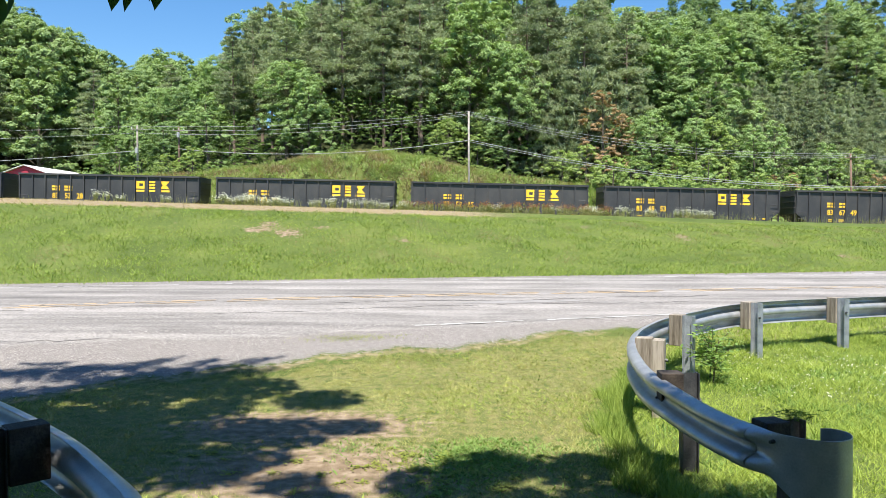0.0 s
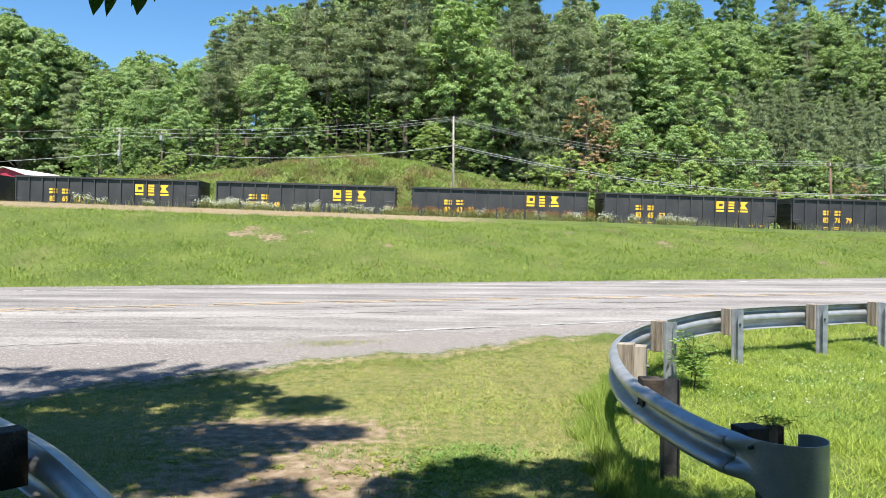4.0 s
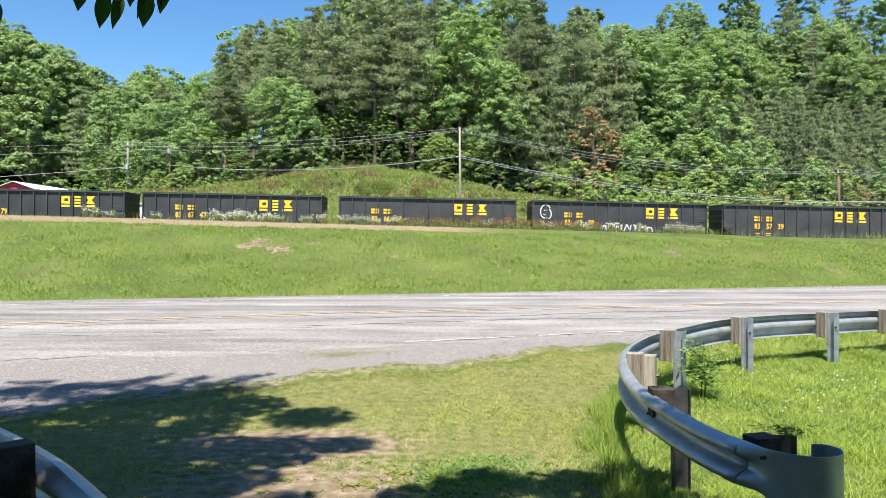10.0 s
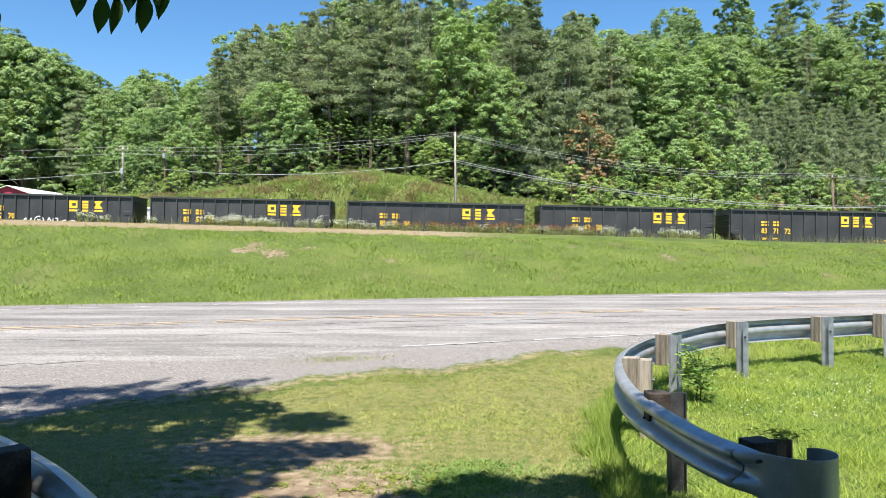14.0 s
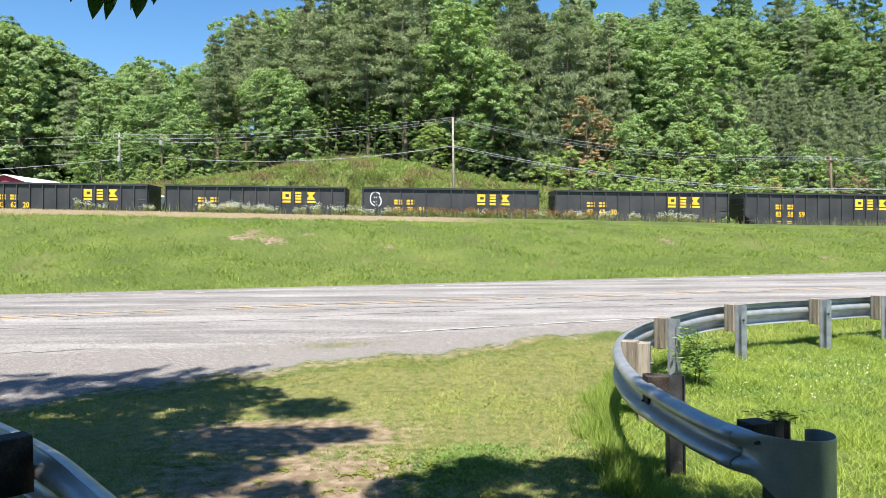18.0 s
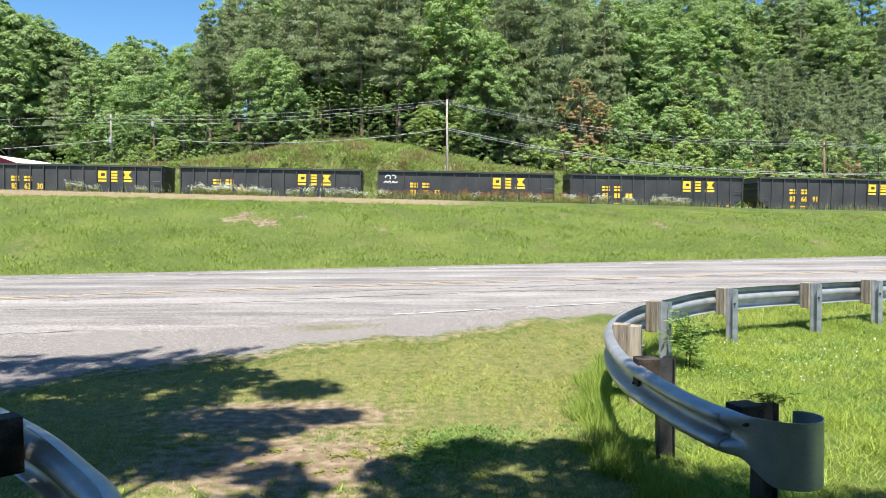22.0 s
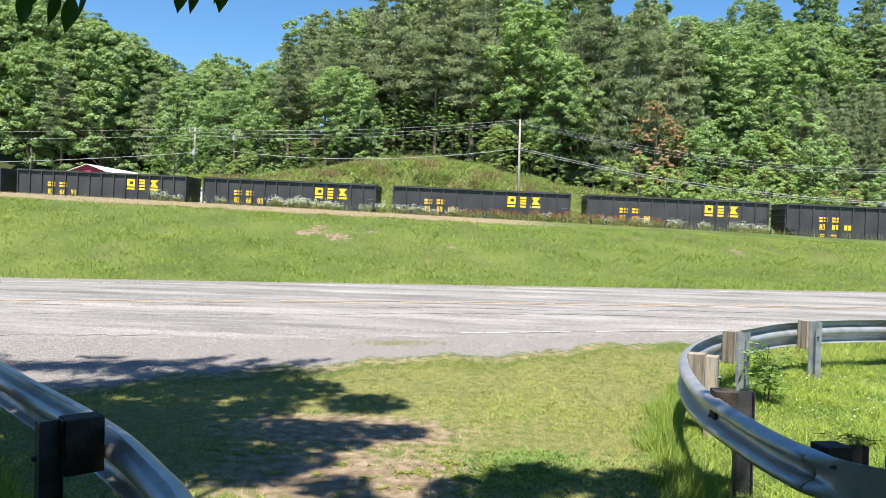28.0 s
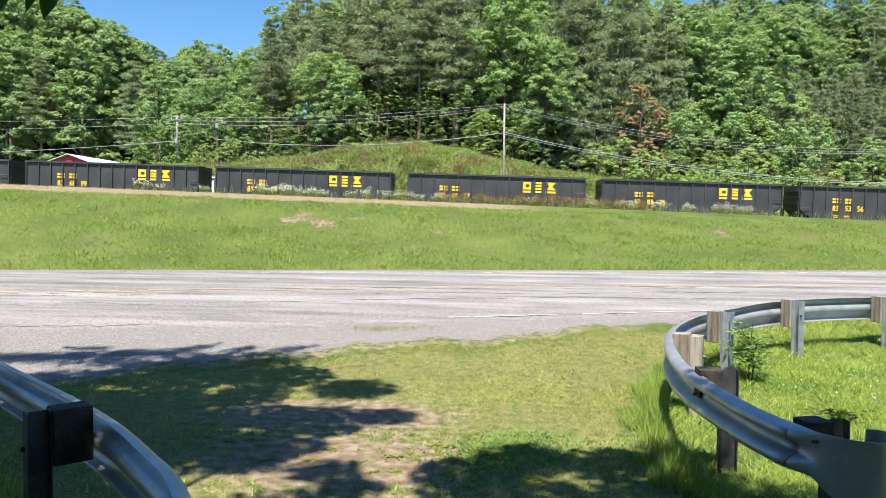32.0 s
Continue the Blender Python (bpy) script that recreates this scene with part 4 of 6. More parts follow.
def pine_tree(name, seed, tall, radius, bare=0.35, whorls=20, mat=NEEDLE, bark=BARK_PALE, plate=64, cone=0.0, lift=0.3, needle=0.3):
    """A pine: a straight tapered trunk with whorls of limbs, each limb carrying a flat plate of needle tufts."""
    rng = np.random.default_rng(seed)
    thing = new(name)
    wood = Geo()
    bend = rng.normal(0, 0.012, 2) * tall
    r0 = 0.0075 * tall + 0.03
    wood.tube([(bend[0] * t * t, bend[1] * t * t, tall * t - 0.4 * (t == 0)) for t in (0, 0.25, 0.5, 0.75, 0.98)], [r0 * k for k in (1.2, 0.95, 0.75, 0.45, 0.08)], 7)
    centres, outs = [], []
    for w in range(whorls):
        t = bare + (0.985 - bare) * (w + rng.uniform(0, 0.6)) / whorls
        f = (t - bare) / (1 - bare)
        reach = radius * ((1 - f) ** 0.7 * (0.5 + 0.5 * min(1, f * 4 + cone)) + 0.07)
        for j in range(rng.integers(4, 7)):
            a = rng.uniform(0, 6.283)
            ln = reach * rng.uniform(0.5, 1.2)
            rise, sag = ln * rng.uniform(0.0, 0.35), ln * rng.uniform(0.05, 0.25)
            d, e = np.array([math.cos(a), math.sin(a), 0]), np.array([-math.sin(a), math.cos(a), 0])
            p0 = np.array([bend[0] * t * t, bend[1] * t * t, tall * t])
            wood.tube([tuple(p0), tuple(p0 + d * ln * 0.5 + [0, 0, rise * 0.5 - sag * 0.25]), tuple(p0 + d * ln + [0, 0, rise - sag])], [0.04, 0.026, 0.01], 3, False)
            k = 6 + int(plate * ln / radius)
            u = rng.uniform(0.22, 1.04, k)
            v = rng.normal(0, 1, k) * ln * (0.26 - 0.17 * u)
            z = rise * u - sag * u * u + rng.normal(0, 0.04 + 0.012 * ln, k)
            centres.append(p0 + d * (u * ln)[:, None] + e * v[:, None] + np.stack([0 * z, 0 * z, z], 1))
            outs.append(np.repeat((d * 0.55 + [0, 0, lift])[None], k, 0))
    for w in range(9):
        t, a = bare * rng.uniform(0.35, 1.0), rng.uniform(0, 6.283)
        ln = radius * rng.uniform(0.12, 0.4)
        wood.tube([(0, 0, tall * t), (ln * math.cos(a), ln * math.sin(a), tall * t - 0.1 * ln)], [0.025, 0.008], 3, False)
    part("trunk", wood, bark, thing)
    c, o = np.repeat(np.concatenate(centres), 5, 0), np.repeat(np.concatenate(outs), 5, 0)
    k = len(c)
    c = c + rng.normal(0, 0.05, (k, 3))
    along = o + directions(k, rng) * 0.75
    along /= np.linalg.norm(along, axis=1, keepdims=True)
    across = np.cross(along, directions(k, rng))
    across /= np.linalg.norm(across, axis=1, keepdims=True) + 1e-6
    s = needle * rng.uniform(0.7, 1.35, (k, 1))
    part("crown", cards("crown", c, across * 0.13 * s, along * s, mat, 3), mat, thing)
    return thing


def plant_kind(models, label, category, group):
    for m in models:
        tagged(m, label, category, group)
    return models


BROADS = plant_kind([broad_tree("broadleaf_tree", 10 + i, 15, r, LEAF_BROAD, 36, 14, 64, 0.102, lo) for i, (r, lo) in enumerate(((4.2, 0.2), (3.6, 0.15), (4.6, 0.3), (3.9, 0.12)))], "tall green broadleaf tree on the wooded hillside", "tree", "hillside trees")
FAR_BROADS = plant_kind([broad_tree("broadleaf_tree", 20 + i, 15, r, LEAF_FAR, 32, 13, 62, 0.122, 0.12, 0.6) for i, r in enumerate((4.4, 3.7, 4.8, 3.2))], "green broadleaf tree high on the wooded hill", "tree", "hillside trees")
BRIGHTS = plant_kind([broad_tree("young_broadleaf_tree", 30 + i, 9, r, LEAF_BRIGHT, 26, 12, 46, 0.088, 0.08) for i, r in enumerate((2.4, 2.9, 2.0))], "young bright green broadleaf tree at the wood's edge", "tree", "trees at the wood's edge")
EDGES = plant_kind([broad_tree("young_broadleaf_tree", 36 + i, 9, r, LEAF_BROAD, 26, 12, 46, 0.088, 0.06) for i, r in enumerate((2.4, 2.8))], "young mid-green broadleaf tree at the wood's edge", "tree", "trees at the wood's edge")
UNDER = plant_kind([broad_tree("understory_tree", 40 + i, 6, r, LEAF_UNDER, 20, 6, 46, 0.1, 0.06, 0.25) for i, r in enumerate((2.2, 2.7, 1.8))], "low dark green understory tree beneath the pines", "tree", "understory trees")
PINES = plant_kind([pine_tree("pine_tree", 50 + i, 20, r, b) for i, (r, b) in enumerate(((4.1, 0.33), (3.6, 0.42), (4.5, 0.25), (3.3, 0.38), (3.9, 0.3)))], "tall pine with a bare lower trunk on the hillside", "pine tree", "hillside pines")
YOUNG_PINES = plant_kind([pine_tree("young_pine_tree", 70 + i, 9, r, 0.1, 22, cone=1.0, plate=30, lift=0.8, needle=0.27) for i, r in enumerate((1.9, 2.2, 1.6))], "young dense green pine in the plantation", "pine tree", "plantation pines")
RUSSETS = plant_kind([broad_tree("russet_tree", 90 + i, 8, r, RUSSET, 22, 6, 46, 0.1, 0.1, 0.28) for i, r in enumerate((2.3, 2.0))], "small tree with dying russet leaves", "tree", "")
SHRUBS = plant_kind([broad_tree("roadside_shrub", 95 + i, 3.2, 1.9, LEAF_BRIGHT, 16, 6, 40, 0.075, 0.04, 0.4) for i in range(3)], "leafy green shrub behind the track", "shrub", "shrubs behind the track")


def skyline(q):
    """How high the wood stands over the horizon, by the way one looks."""
    return float(lin(q, [-0.7, -0.6, -0.56, -0.5, -0.45, -0.425, -0.4, -0.37, -0.345, -0.32, -0.3, -0.265, -0.235, -0.2, -0.17, -0.1, 0.05, 0.18, 0.22, 0.27, 0.32, 0.35, 0.4, 0.7],
                 [0.355, 0.31, 0.29, 0.255, 0.225, 0.22, 0.245, 0.25, 0.225, 0.24, 0.275, 0.305, 0.315, 0.305, 0.335, 0.36, 0.36, 0.36, 0.3, 0.3, 0.325, 0.34, 0.355, 0.35]))


def plant(models, x, y, tall, rng, native):
    """Set one tree of a kind down on the land, no higher than the wood's own skyline."""
    if y > 80:
        tall = min(tall, skyline(x / y) * y + 1.6 - put(x, y))
        if tall < 3:
            return None
    src = models[int(rng.integers(len(models)))]
    k = tall / native
    m = Matrix.Translation((x, y, put(x, y, -0.1))) @ Matrix.Rotation(rng.uniform(0, 6.283), 4, "Z")
    ob = copy_thing(src, m)
    ob.scale = (k * rng.uniform(0.9, 1.12), k * rng.uniform(0.9, 1.12), k)
    return ob


def woods():
    rng = np.random.default_rng(5)
    # the pines behind the mound
    for x, y, h in ((-27, 92, 17), (-23, 95, 19), (-20, 90, 20), (-16.5, 94, 19), (-13, 89, 21), (-10, 92, 22), (-8, 88, 21), (-5.5, 91, 23), (-3.5, 87, 22), (-1, 92, 21), (9, 88, 22), (12, 92, 23), (15.5, 87, 22), (18, 93, 21), (21, 89, 19)):
        plant(PINES, x, y, h + 1.2, rng, 20)
    for x, y, h in ((2, 88, 19), (5, 90, 20), (6.5, 86, 15), (24, 92, 17), (27, 95, 19), (30, 92, 17), (34, 97, 18), (-30, 96, 14), (-34, 92, 11), (-38, 97, 12), (-17, 84.5, 11), (-19, 85.5, 12)):
        plant(BROADS, x, y, h, rng, 15)
    for x, y, h in ((-15, 99, 15), (-12, 101, 16), (-9.5, 98, 14), (-7, 102, 16), (-4.5, 99, 15), (-2, 101, 16), (1, 98, 14)):
        plant(FAR_BROADS, x, y, h, rng, 15)
    for i in range(13):
        plant(FAR_BROADS, 34 + i * 4.2 + rng.uniform(-1, 1), rng.uniform(127, 133), rng.uniform(13, 17), rng, 15)
    # pines that keep their lower limbs
    for x, y, h in ((10.5, 85.5, 12), (13, 84.5, 13), (15.5, 84, 14), (19, 86, 13), (22, 86.5, 12), (12, 87, 15), (17, 87, 15)):
        plant(YOUNG_PINES, x, y, h, rng, 9)
    # the top of the hill over the valley
    for i in range(22):
        q, y = -0.73 + 0.0125 * i, rng.uniform(126, 142)
        plant(FAR_BROADS, q * y, y, 29 - rng.uniform(0, 3), rng, 15)
    # leafy edge behind the track
    for x, y, h in ((-27.8, 84.5, 10), (-33, 85, 7), (-37, 86, 7), (-38.5, 90, 9), (-0.3, 82, 5.5), (3, 83, 6), (5, 85, 7), (-16, 83, 10), (20, 81, 8), (22.5, 83, 9), (27, 82, 9), (29.5, 84, 10), (33, 81, 9), (36.5, 84, 10), (41, 81, 8), (45, 83, 8), (49, 80, 8)):
        plant(BRIGHTS if rng.random() < 0.4 else EDGES, x, y, h, rng, 9)
    for x, y, h in ((16.6, 81.2, 11), (18.8, 81.5, 8.5), (34.5, 79.5, 3.6), (36.8, 80, 4.2), (46, 80, 5), (24.5, 83, 4)):
        plant(RUSSETS, x, y, h, rng, 8)
    for i in range(20):
        x = 12 + i * 2.3 + rng.uniform(-0.6, 0.6)
        plant(SHRUBS, x, TRACK_Y + TRACK_SLOPE * x + rng.uniform(10, 17), rng.uniform(1.8, 4.2), rng, 3.2)
    for i in range(4):
        x = -26 - i * 1.9 + rng.uniform(-0.6, 0.6)
        plant(SHRUBS, x, TRACK_Y + TRACK_SLOPE * x + rng.uniform(14, 19), rng.uniform(1.5, 3), rng, 3.2)
    # brush on the mound
    plant(UNDER, -10.9, 75.5, 1.5, rng, 6)
    for i in range(80):
        x = rng.uniform(-26, 12)
        plant(SHRUBS, x, TRACK_Y + TRACK_SLOPE * x + rng.uniform(10, 17.5), rng.uniform(0.35, 1.0), rng, 3.2)
    # unseen trees added behind and beside the viewer to hold back sky light
    for x, y, h in ((-14, -7, 12), (-9, -10, 14), (-4, -9, 13), (1, -11, 14), (6, -8, 12), (11, -10, 13), (-12, 0, 9), (16, -6, 12)):
        plant(BROADS, x, y, h, rng, 15)
    for i in range(16):
        plant(UNDER, -13 + i * 1.5 + rng.uniform(-0.5, 0.5), rng.uniform(-7.5, -4.5), rng.uniform(4.5, 7), rng, 6)
    for x, y, h in ((-9, 1, 5), (-10, 3.5, 5.5), (-8.5, -1.5, 6)):
        plant(UNDER, x, y, h, rng, 6)
    # plantation of young pines on the slope
    for i in range(14):
        for j in range(6):
            plant(YOUNG_PINES, 27 + j * 1.2 + i * 3.4 + rng.uniform(-0.9, 0.9), 92 + j * 4.2 + rng.uniform(-1.2, 1.2), rng.uniform(8, 11), rng, 9)
    # low dark growth under the pines
    for i in range(44):
        x = -40 + i * 1.9 + rng.uniform(-0.8, 0.8)
        plant(UNDER, x, 84.5 + rng.uniform(-0.5, 5.0) + 0.03 * x, rng.uniform(4, 7.5), rng, 6)
    # the hill behind
    for j, (y, gap) in enumerate(((99, 5.0), (107, 6.0), (118, 7.0), (131, 8.5), (147, 10))):
        half = 0.68 * y
        for i in range(int(2 * half / gap)):
            x = -half + gap * (i + 0.5 * (j % 2)) + rng.uniform(-1.6, 1.6)
            yy = y + rng.uniform(-2.5, 2.5)
            q = x / yy
            if 0.28 < q < 0.7 and yy < 120 and x > 30 or q < -0.46 and yy < 114:
                continue
            # the skyline falls off towards the valley
            tall = min(rng.uniform(17.5, 25), skyline(q) * yy + 1.6 - put(x, yy) - rng.uniform(0, 2))
            if tall < 6:
                continue
            if rng.random() < (0.55 if -0.3 < q < 0.22 else 0.25):
                plant(PINES, x, yy, tall, rng, 20)
            else:
                plant(FAR_BROADS, x, yy, tall, rng, 15)
    for i in range(26):
        x = 34 + i * 2.6 + rng.uniform(-1, 1)
        yy = 121 + rng.uniform(-3, 6)
        if rng.random() < 0.4:
            plant(PINES, x, yy, rng.uniform(15, 19), rng, 20)
        else:
            plant(FAR_BROADS, x, yy, rng.uniform(12, 18), rng, 15)
    for i in range(60):
        y = rng.uniform(155, 200)
        x = y * rng.uniform(-0.68, -0.26)
        tall = min(rng.uniform(12, 20), skyline(x / y) * y + 1.6 - put(x, y))
        if tall > 5:
            plant(FAR_BROADS, x, y, tall, rng, 15)


woods()
for model in (*BROADS, *FAR_BROADS, *BRIGHTS, *EDGES, *UNDER, *PINES, *YOUNG_PINES, *RUSSETS, *SHRUBS):
    for o in (*model.children_recursive, model):
        bpy.data.objects.remove(o)


# ---- poles and wires ----
def utility_pole(x, y, top, mat, label, crossarm=True, can=0.0, lean=0.0):
    thing = new("utility_pole")
    z0 = put(x, y)
    thing.location = (x, y, z0)
    tall = top - z0
    part("pole", Geo().tube([(0, 0, -0.3), (lean * 0.5, 0, tall / 2), (lean, 0, tall)], [0.115, 0.1, 0.085], 10), mat, thing, smooth=True)
    if crossarm:
        part("crossarm", Geo().box((lean - 0.6, -0.15, tall - 0.47), (lean + 0.6, -0.08, tall - 0.39)), mat, thing)
        for dx in (-0.54, 0.0, 0.54):
            part("insulator", Geo().tube([(lean + dx, -0.12, tall - 0.38), (lean + dx, -0.12, tall - 0.2)], [0.03, 0.02], 6), ROOF_WHITE, thing)
    if can:
        part("transformer", Geo().tube([(lean + 0.05, -0.35, tall - can), (lean + 0.05, -0.35, tall - can + 0.03), (lean + 0.05, -0.35, tall - can + 0.52), (lean + 0.05, -0.35, tall - can + 0.55)], [0.12, 0.16, 0.16, 0.12], 12), WIRE, thing, "pale cylindrical transformer")
    return tagged(thing, label, "utility pole")


utility_pole(1.66, 70, 12.95, POLE_WOOD, "pale grey wooden utility pole behind the track", False)
utility_pole(38.8, 72, 9.0, POLE_BROWN, "leaning brown wooden utility pole among the shrubs", True, lean=-0.25)
utility_pole(-31.9, 75, 12.5, POLE_WOOD, "grey wooden utility pole carrying transformers", True, 2.9)
utility_pole(-29.5, 80, 13.0, POLE_BROWN, "dark brown pole carrying a pale lamp box", True, 1.2)


def wire(a, b, sag, radius=0.012):
    g = Geo()
    pts = []
    for i in range(13):
        t = i / 12
        p = Vector(a).lerp(Vector(b), t)
        pts.append((p.x, p.y, p.z - 4 * sag * t * (1 - t)))
    ob = part("overhead_wire", g.tube(pts, [radius] * 13, 4), WIRE)
    tagged(ob, "pale overhead cable slung between poles", "wire", "overhead wires")


MID, RIGHT_P, LEFT_P = (1.66, 70, 12.9), (38.55, 72, 9.0), (-31.9, 75, 12.4)
for dz, dy in ((0.0, 0.0), (-0.15, 0.3), (-0.35, -0.2)):
    wire((MID[0], MID[1] + dy, MID[2] + dz), (RIGHT_P[0], RIGHT_P[1] + dy, RIGHT_P[2] + dz), 1.15 - dz * 0.6)
    wire((LEFT_P[0], LEFT_P[1] + dy, LEFT_P[2] + dz * 2), (MID[0], MID[1] + dy, MID[2] + dz), 0.55 - dz * 0.8)
    wire((RIGHT_P[0], RIGHT_P[1] + dy, RIGHT_P[2] + dz), (85, 74 + dy, 7.5 + dz), 0.7)
wire((LEFT_P[0], LEFT_P[1], LEFT_P[2]), (-78, 79, 12.2), 0.25)
wire((LEFT_P[0], LEFT_P[1], LEFT_P[2] - 0.7), (-78, 79, 11.4), 0.3, 0.014)
wire((1.66, 70, 10.2), (-29.5, 79.8, 10.6), 0.9, 0.026)
wire((-31.9, 75, 9.9), (-78, 79, 8.6), 0.5, 0.026)
wire((1.66, 69.9, 10.25), (45, 71, 5.8), 1.4, 0.024)
wire((1.66, 70.1, 10.1), (45, 71.3, 5.7), 1.45, 0.02)
wire((45, 71, 5.8), (85, 71, 4.8), 0.2, 0.024)


# ---- red barn ----
def barn():
    x0, x1, y0, y1 = -60.7, -55.2, 100, 113
    z = put(-58, 102)
    thing = new("red_barn")
    thing.location = (x0, y0, z)
    eave, peak = 9.7 - z, 10.7 - z
    w = x1 - x0
    part("wall", Geo().prism([(0, -0.5), (w, -0.5), (w, eave), (w / 2, peak - 0.1), (0, eave)], 0, 13), BARN_RED, thing, "barn red board wall")
    for e in (-1, 1):
        xe, xm = w / 2 + e * (w / 2 + 0.35), w / 2
        part("roof_panel", Geo().prism([(xm, peak), (xe, eave - 0.1), (xe, eave - 0.02), (xm, peak + 0.08)], -0.4, 13.4), ROOF_WHITE, thing, "white ribbed metal roof")
    part("door", Geo().box((w / 2 - 0.5, -0.05, eave - 0.6), (w / 2 + 0.5, 0, eave + 0.2)), BARN_RED, thing)
    return tagged(thing, "red barn with a white metal gable roof", "barn")


barn()


# ---- the tree over the viewer ----
# limbs that shade the lawn: x, y of the shade and its radius
FAR_LIMBS = [(-4.7, 7.7, 0.7), (-3.9, 8.25, 0.65), (-3.1, 8.35, 0.7), (-2.3, 8.3, 0.6), (-1.4, 7.75, 0.5), (-5.6, 7.0, 0.8), (-4.4, 7.1, 0.6), (-3.4, 7.3, 0.6), (-2.4, 7.4, 0.45), (-1.5, 6.5, 0.55), (-2.1, 6.6, 0.5), (-0.9, 6.7, 0.3)]
LEFT_LIMBS = [(-1.7, 5.4, 0.32), (-1.45, 5.75, 0.22), (-4.3, 6.7, 0.55), (-3.6, 6.8, 0.5), (-2.9, 6.9, 0.45), (-3.3, 6.3, 0.5), (-2.5, 6.4, 0.35), (-6.4, 6.2, 0.9), (-2.5, 5.6, 0.5), (-3.0, 5.3, 0.5), (-3.1, 6.1, 0.7), (-4.4, 6.0, 0.9), (-1.95, 5.75, 0.45), (-2.4, 5.9, 0.4), (-2.0, 5.5, 0.5), (-3.2, 5.0, 0.9), (-2.6, 3.8, 1.0), (-4.2, 4.2, 1.2), (-3.4, 2.6, 1.2), (-5.6, 5.4, 1.1)]
NEAR_LIMBS = [(-1.15, 5.15, 0.3), (-0.9, 4.85, 0.25), (1.5, 4.9, 0.3), (1.3, 4.5, 0.35), (0.3, 5.55, 0.4), (0.9, 5.5, 0.4), (1.35, 5.75, 0.28), (-0.2, 5.2, 0.35), (0.1, 4.7, 0.6), (1.0, 4.7, 0.6), (-1.3, 4.2, 0.6), (2.0, 4.9, 0.3), (2.2, 4.5, 0.35), (1.75, 4.6, 0.4), (1.9, 3.6, 0.8), (0.4, 3.6, 1.0), (-1.4, 2.9, 1.0), (0.8, 2.4, 1.0), (2.6, 2.4, 1.0), (-0.6, 1.6, 1.1), (2.7, 4.2, 0.5), (1.65, 4.7, 0.4), (1.6, 5.3, 0.28), (1.8, 4.3, 0.5), (1.7, 4.0, 0.5)]
# the tips of the crown, flat and drawn out: x, y, half length, half width, turn, leaves
OUTER_TIPS = [(-4.2, 9.0, 1.2, 0.2, 0.15, 330), (-3.2, 9.1, 0.8, 0.2, 0.15, 300), (-2.6, 9.2, 0.5, 0.16, 0.3, 130), (-5.2, 8.75, 0.9, 0.16, 0.1, 200), (-5.3, 8.95, 0.55, 0.15, 0.1, 220), (-4.8, 9.1, 0.5, 0.14, 0.2, 200), (-4.4, 9.2, 0.45, 0.15, 0.2, 200), (-4.0, 9.35, 0.35, 0.13, 0.5, 140), (-3.75, 9.6, 0.3, 0.1, 0.9, 80), (-3.5, 8.85, 0.5, 0.22, 0.1, 300)]
INNER_TIPS = [(-3.05, 8.85, 0.5, 0.24, 0.2, 300), (-2.65, 9.0, 0.4, 0.18, 0.4, 180), (-3.3, 9.4, 0.45, 0.11, 0.9, 110), (-2.75, 9.5, 0.5, 0.09, 0.7, 90), (-2.5, 9.75, 0.3, 0.06, 0.6, 40), (-4.5, 8.75, 0.5, 0.16, 0.1, 110), (-4.1, 8.65, 0.5, 0.16, 0.1, 130), (-5.9, 8.8, 0.6, 0.2, 0.1, 260), (-6.8, 9.0, 0.6, 0.25, 0.1, 300), (-7.7, 9.1, 0.6, 0.25, 0.1, 300), (-5.2, 9.35, 0.4, 0.07, 0.1, 60)]


